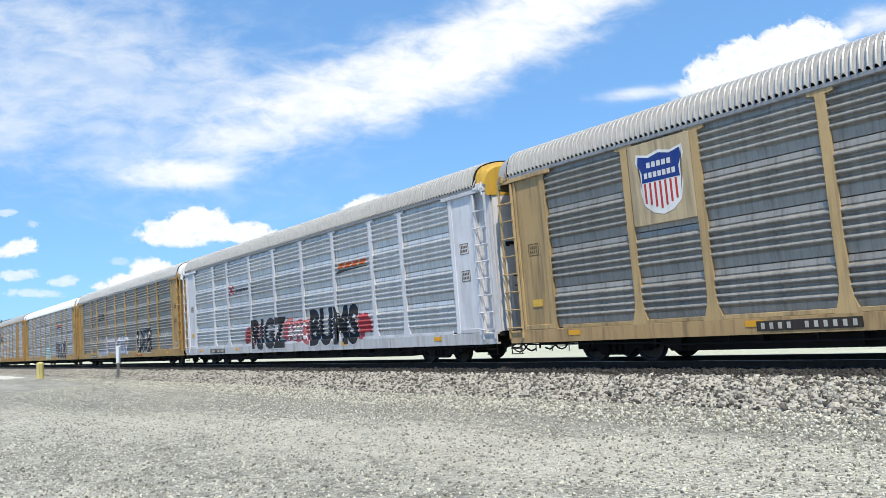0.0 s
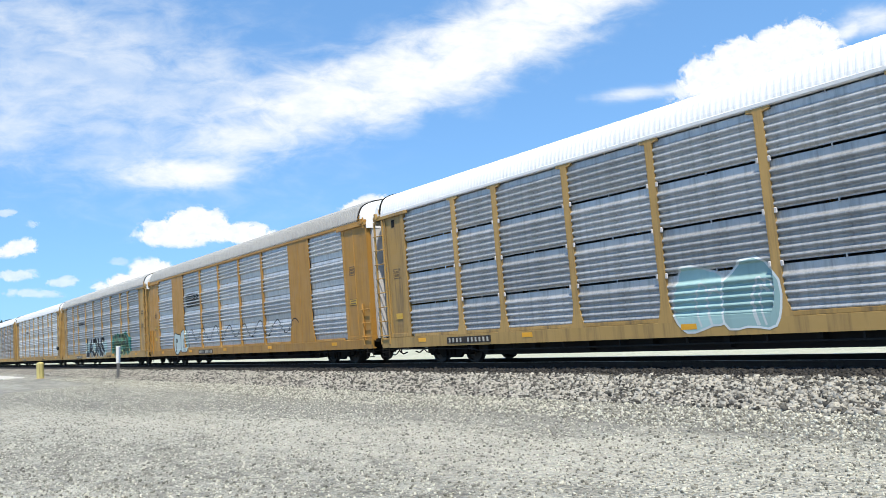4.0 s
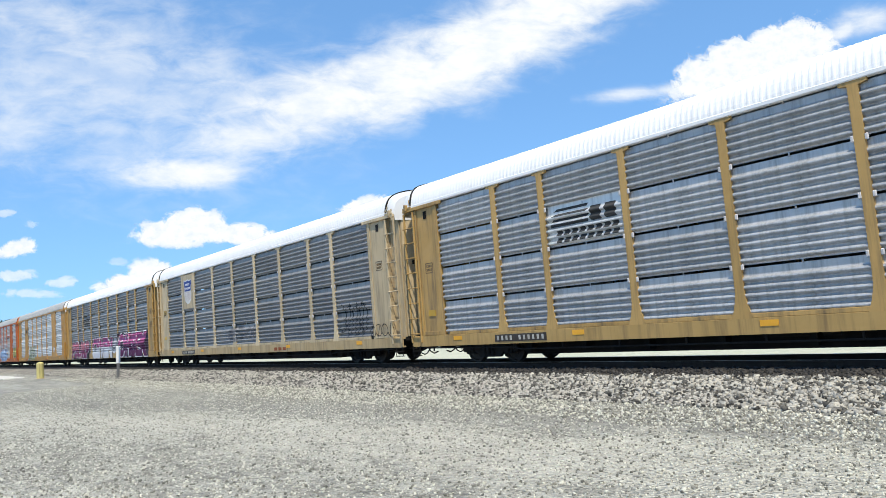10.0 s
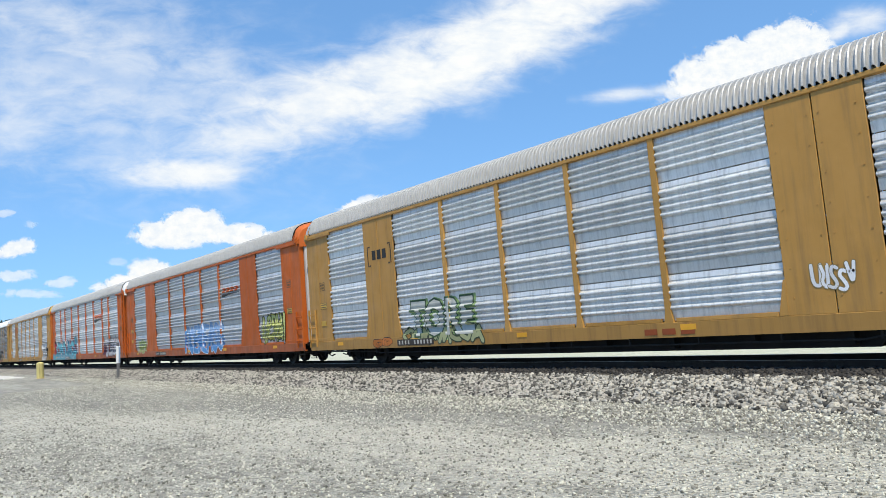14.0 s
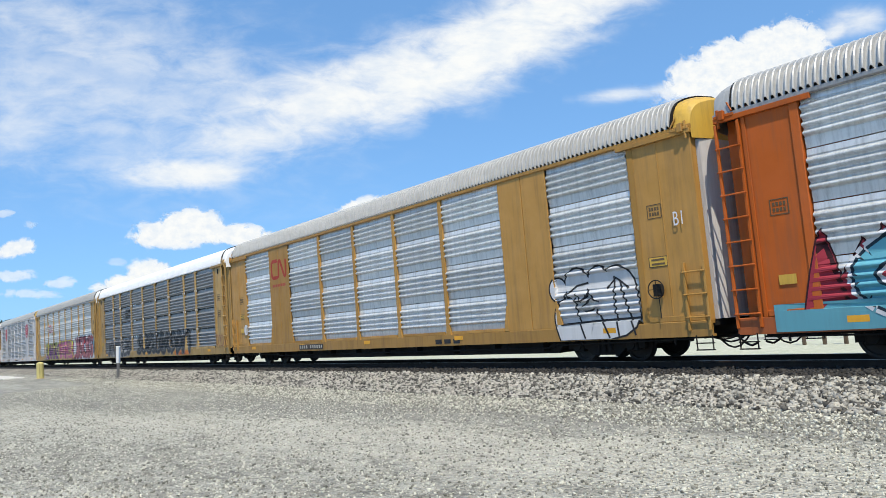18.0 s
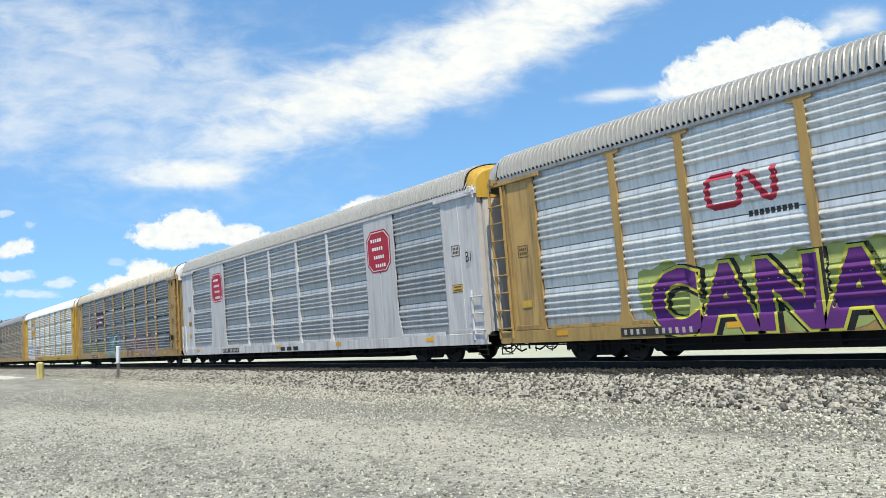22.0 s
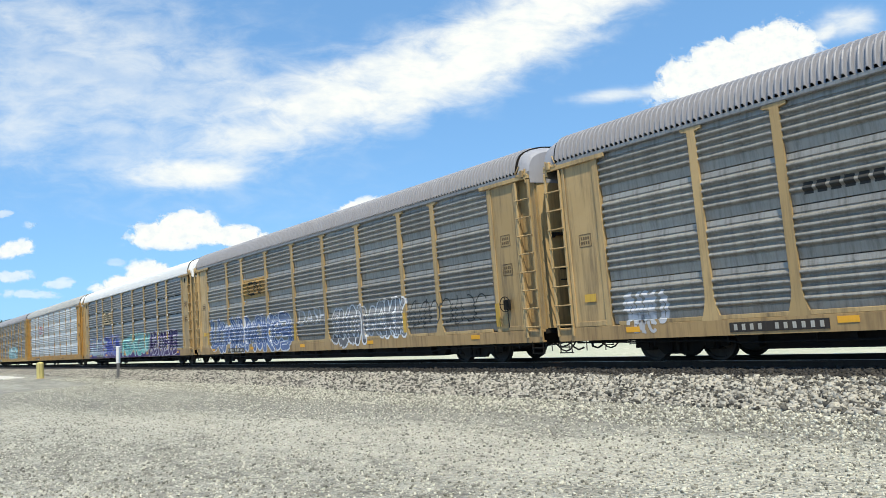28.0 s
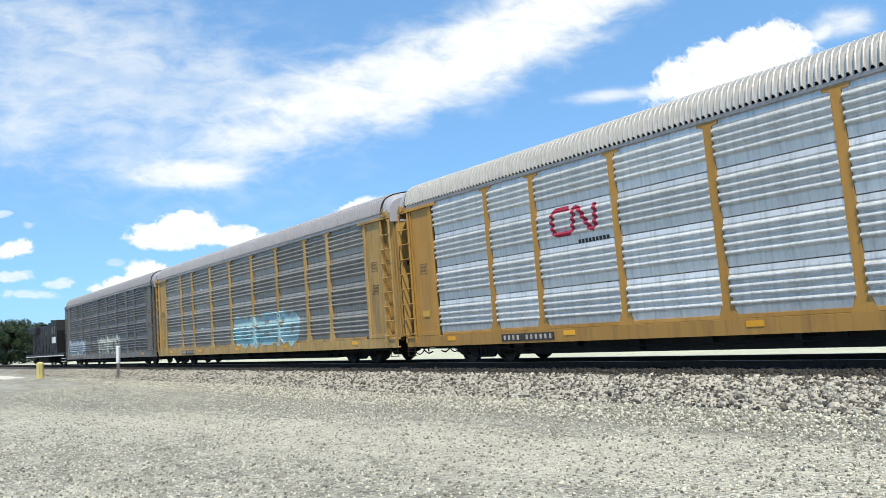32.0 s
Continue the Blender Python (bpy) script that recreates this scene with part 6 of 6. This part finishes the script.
s.word("DASH", -1.1, 1.3, 1.7, 2.4, (0.60, 0.60, 0.62), (0.3, 0.3, 0.32), None, 0.012, "thin white spray letters", bold=0.0)
s.tag(1.8, 4.3, 0.75, 2.2, (0.12, 0.12, 0.13), Wt, 152, 3, "black and white bubble letters", 0.3, 0.07)
s.tag(4.5, 6.9, 1.05, 2.35, (0.12, 0.12, 0.13), Wt, 153, 3, "black and white bubble letters", 0.3, 0.07)
s.scrawl(7.2, 11.2, 1.2, 2.2, (0.06, 0.06, 0.06), 154, 7, 0.04)
for x in (-11.72, -1.38, 6.92, 11.72):
    s.plate(x - 0.09, x + 0.09, 1.12, 1.8, FRAME["bright"], "post_stripe", layer=5)
s = Side(21, "even")
s.plate(-6.75, -4.25, 3.2, 4.2, FRAME["cream"], label="cream emblem panel")
s.worm(-6.3, -4.65, 3.35, 4.05, K, 0.12)
s.plate(-11.5, 11.0, 0.63, 0.95, spray((0.07, 0.04, 0.15)), "graffiti", "violet sprayed sill", 0.8)
s.tag(-11.5, -6.6, 0.8, 2.2, (0.38, 0.50, 0.52), (0.14, 0.15, 0.40), 161, 6, "pale teal and pink spray letters", 0.5, 0.05, (0.5, 0.15, 0.3))
s.tag(-6.5, -2.5, 0.8, 2.25, (0.06, 0.08, 0.34), (0.45, 0.45, 0.62), 162, 4, "deep blue spray letters", 0.4, 0.05)
s.tag(-1.3, 4.9, 0.75, 2.2, (0.14, 0.45, 0.44), (0.50, 0.62, 0.58), 163, 6, "turquoise spray letters", 0.3, 0.05, (0.02, 0.12, 0.14))
s.tag(5.1, 10.5, 0.75, 2.2, (0.05, 0.025, 0.11), (0.60, 0.58, 0.66), 164, 6, "dark violet spray letters with pale edge", 0.45, 0.05)
for x in (-10.6, -8.87, -6.92, -4.1, -1.38, 1.38, 4.1, 6.92, 8.87):
    s.plate(x - 0.09, x + 0.09, 1.65, 2.15, FRAME["bright"], "post_stripe", layer=5)
s = Side(22, "group", proud=0.055)
s.worm(-6.25, -4.75, 3.45, 4.15, (0.42, 0.03, 0.07), 0.13)
s.small_bars(-5.4, -4.35, 3.15, 3.3, K, 9)
s = Side(23, "group")
s.tag(-1.0, 5.8, 0.95, 2.4, (0.25, 0.48, 0.52), (0.5, 0.58, 0.6), 171, 6, "pale cyan spray letters", 0.4, 0.04)
s = Side(24, "group")
s.tag(-12.4, -6.2, 0.95, 2.3, (0.30, 0.36, 0.42), (0.42, 0.46, 0.5), 181, 5, "faded blue-white spray letters", 0.3, 0.04)
s.tag(-1.2, 4.6, 1.0, 2.3, (0.34, 0.36, 0.30), (0.45, 0.45, 0.42), 182, 5, "faded spray letters", 0.3, 0.04)
for k, (x0, x1) in ((0, (0.5, 2.0)), (2, (4.0, 5.4)), (5, (2.9, 4.1)), (6, (3.4, 4.6)), (8, (3.2, 4.5)), (10, (3.4, 4.9)), (13, (3.4, 4.8)), (14, (5.2, 7.0)), (15, (4.6, 5.7)), (18, (5.0, 6.4)), (22, (4.4, 5.7))):
    Side(k, "group").small_bars(x0, x1, 0.68, 0.88, (0.30, 0.07, 0.02) if k in (2, 8, 10, 14) else K, 3)


def locomotive():
    th = tagged(new("locomotive"), "black diesel locomotive with white trim pushing the train", "locomotive")
    black = painted("loco_black", (0.012, 0.013, 0.015), 0.2, (0.03, 0.026, 0.02), gloss=0.15)
    bm = bmesh.new()
    box(bm, -10.5, 10.5, -1.45, 1.45, 0.95, 1.30, 0.03)
    part("frame", bm, black, th)
    bm = bmesh.new()
    box(bm, -9.5, 4.6, -0.9, 0.9, 1.3, 4.3, 0.06)
    part("hood", bm, black, th)
    bm = bmesh.new()
    prism(bm, [(4.6, 1.3), (7.6, 1.3), (7.6, 3.5), (7.2, 4.55), (4.6, 4.65)], -1.48, 1.48)
    cab = part("cab", bm, black, th)
    glass = painted("dark_glass", (0.03, 0.035, 0.04), 0.0, rough=0.2)
    for x in (5.0, 6.1):
        bm = bmesh.new()
        box(bm, x, x + 0.8, -1.5, -1.47, 3.2, 4.0, 0.02)
        part("window", bm, glass, cab)
    bm = bmesh.new()
    prism(bm, [(7.6, 1.3), (9.4, 1.3), (9.3, 2.9), (7.6, 3.3)], -0.9, 0.9)
    part("nose", bm, black, th)
    bm = bmesh.new()
    box(bm, -10.5, 10.5, -1.47, -1.452, 1.0, 1.08)
    part("sill_stripe", bm, WHITE, th)
    bm = bmesh.new()
    box(bm, -9.4, -5.0, -1.3, 1.3, 3.5, 4.4, 0.1)
    part("radiator", bm, black, th)
    bm = bmesh.new()
    box(bm, -3.2, 2.4, -1.35, 1.35, 0.35, 0.95, 0.1)
    part("fuel_tank", bm, UNDER, th)
    bm = bmesh.new()
    for i in range(10):
        x = -9.6 + i * 1.6
        rod(bm, (x, -1.4, 1.3), (x, -1.4, 2.3), 0.018, 5)
    rod(bm, (-9.6, -1.4, 2.3), (4.8, -1.4, 2.3), 0.018, 5)
    part("handrail", bm, black, th)
    for x in (-10.3, 9.6):
        for z in (0.45, 0.72, 0.98):
            bm = bmesh.new()
            box(bm, x, x + 0.7, -1.5, -1.2, z, z + 0.05)
            part("step", bm, WHITE, th, "white-edged boarding step")
    for i in range(6):
        bm = bmesh.new()
        box(bm, -8.6 + i * 2.1, -7.2 + i * 2.1, -0.93, -0.9, 1.7, 3.2, 0.01)
        part("hood_door", bm, black, th)
    for x in (-7.2, -2.0):
        bm = bmesh.new()
        rod(bm, (x, 0, 4.3), (x, 0, 4.6), 0.55, 14)
        part("roof_fan", bm, UNDER, th)
    bm = bmesh.new()
    box(bm, 5.1, 6.9, -1.495, -1.48, 2.3, 2.9)
    part("number_patch", bm, WHITE, cab, "white lettering patch")
    return th, add_truck(th, -6.6) + add_truck(th, 6.6)


LOCOS = [locomotive()]

# Distance of the first coupling along the track, by seconds.
RUN = [(0, -15.18), (1, 3.41), (2, 22.15), (3, 41.64), (6, 97.36), (7, 116.00), (8, 134.44), (9, 153.96), (10, 172.45), (11, 190.35), (12, 209.77), (13, 228.37), (14, 247.64), (17, 303.31), (18, 321.89), (19, 341.33), (20, 359.00), (21, 377.48), (22, 396.90), (23, 415.48), (24, 433.92), (25, 453.40), (28, 509.21), (29, 528.75), (30, 547.53), (31, 566.21), (32, 584.64)]


def motions():
    """The train rolls past, its wheels turn, the clouds drift."""
    for k, (thing, axles) in enumerate(CARS + LOCOS):
        shift = 13.15 - CAR_PITCH * k if k < 25 else 13.15 - CAR_PITCH * 25 + 2.2 - 22.3 * (k - 25)
        walk(thing, [(t, pose(p + shift, TRACK_Y, 0)) for t, p in RUN])
        # wheels turn while the car is in sight of the eye
        t_in = max(0.0, (-75 - shift - RUN[0][1]) / 18.74)
        t_out = min(32.0, (25 - shift - RUN[0][1]) / 18.74)
        steps = max(2, int((t_out - t_in) * 30))
        for ob, x in axles:
            rows = [(0.0, 0.0)] if t_in > 0.1 else []
            rows += [(t_in + (t_out - t_in) * i / steps, 84.0 * i) for i in range(steps + 1)]
            if t_out < 31.9:
                rows.append((32.0, 84.0 * steps))
            walk(ob, [(t, pose(x, 0, 0.44, 0, a, 0)) for t, a in rows])
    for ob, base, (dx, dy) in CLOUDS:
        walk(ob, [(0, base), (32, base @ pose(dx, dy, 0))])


motions()
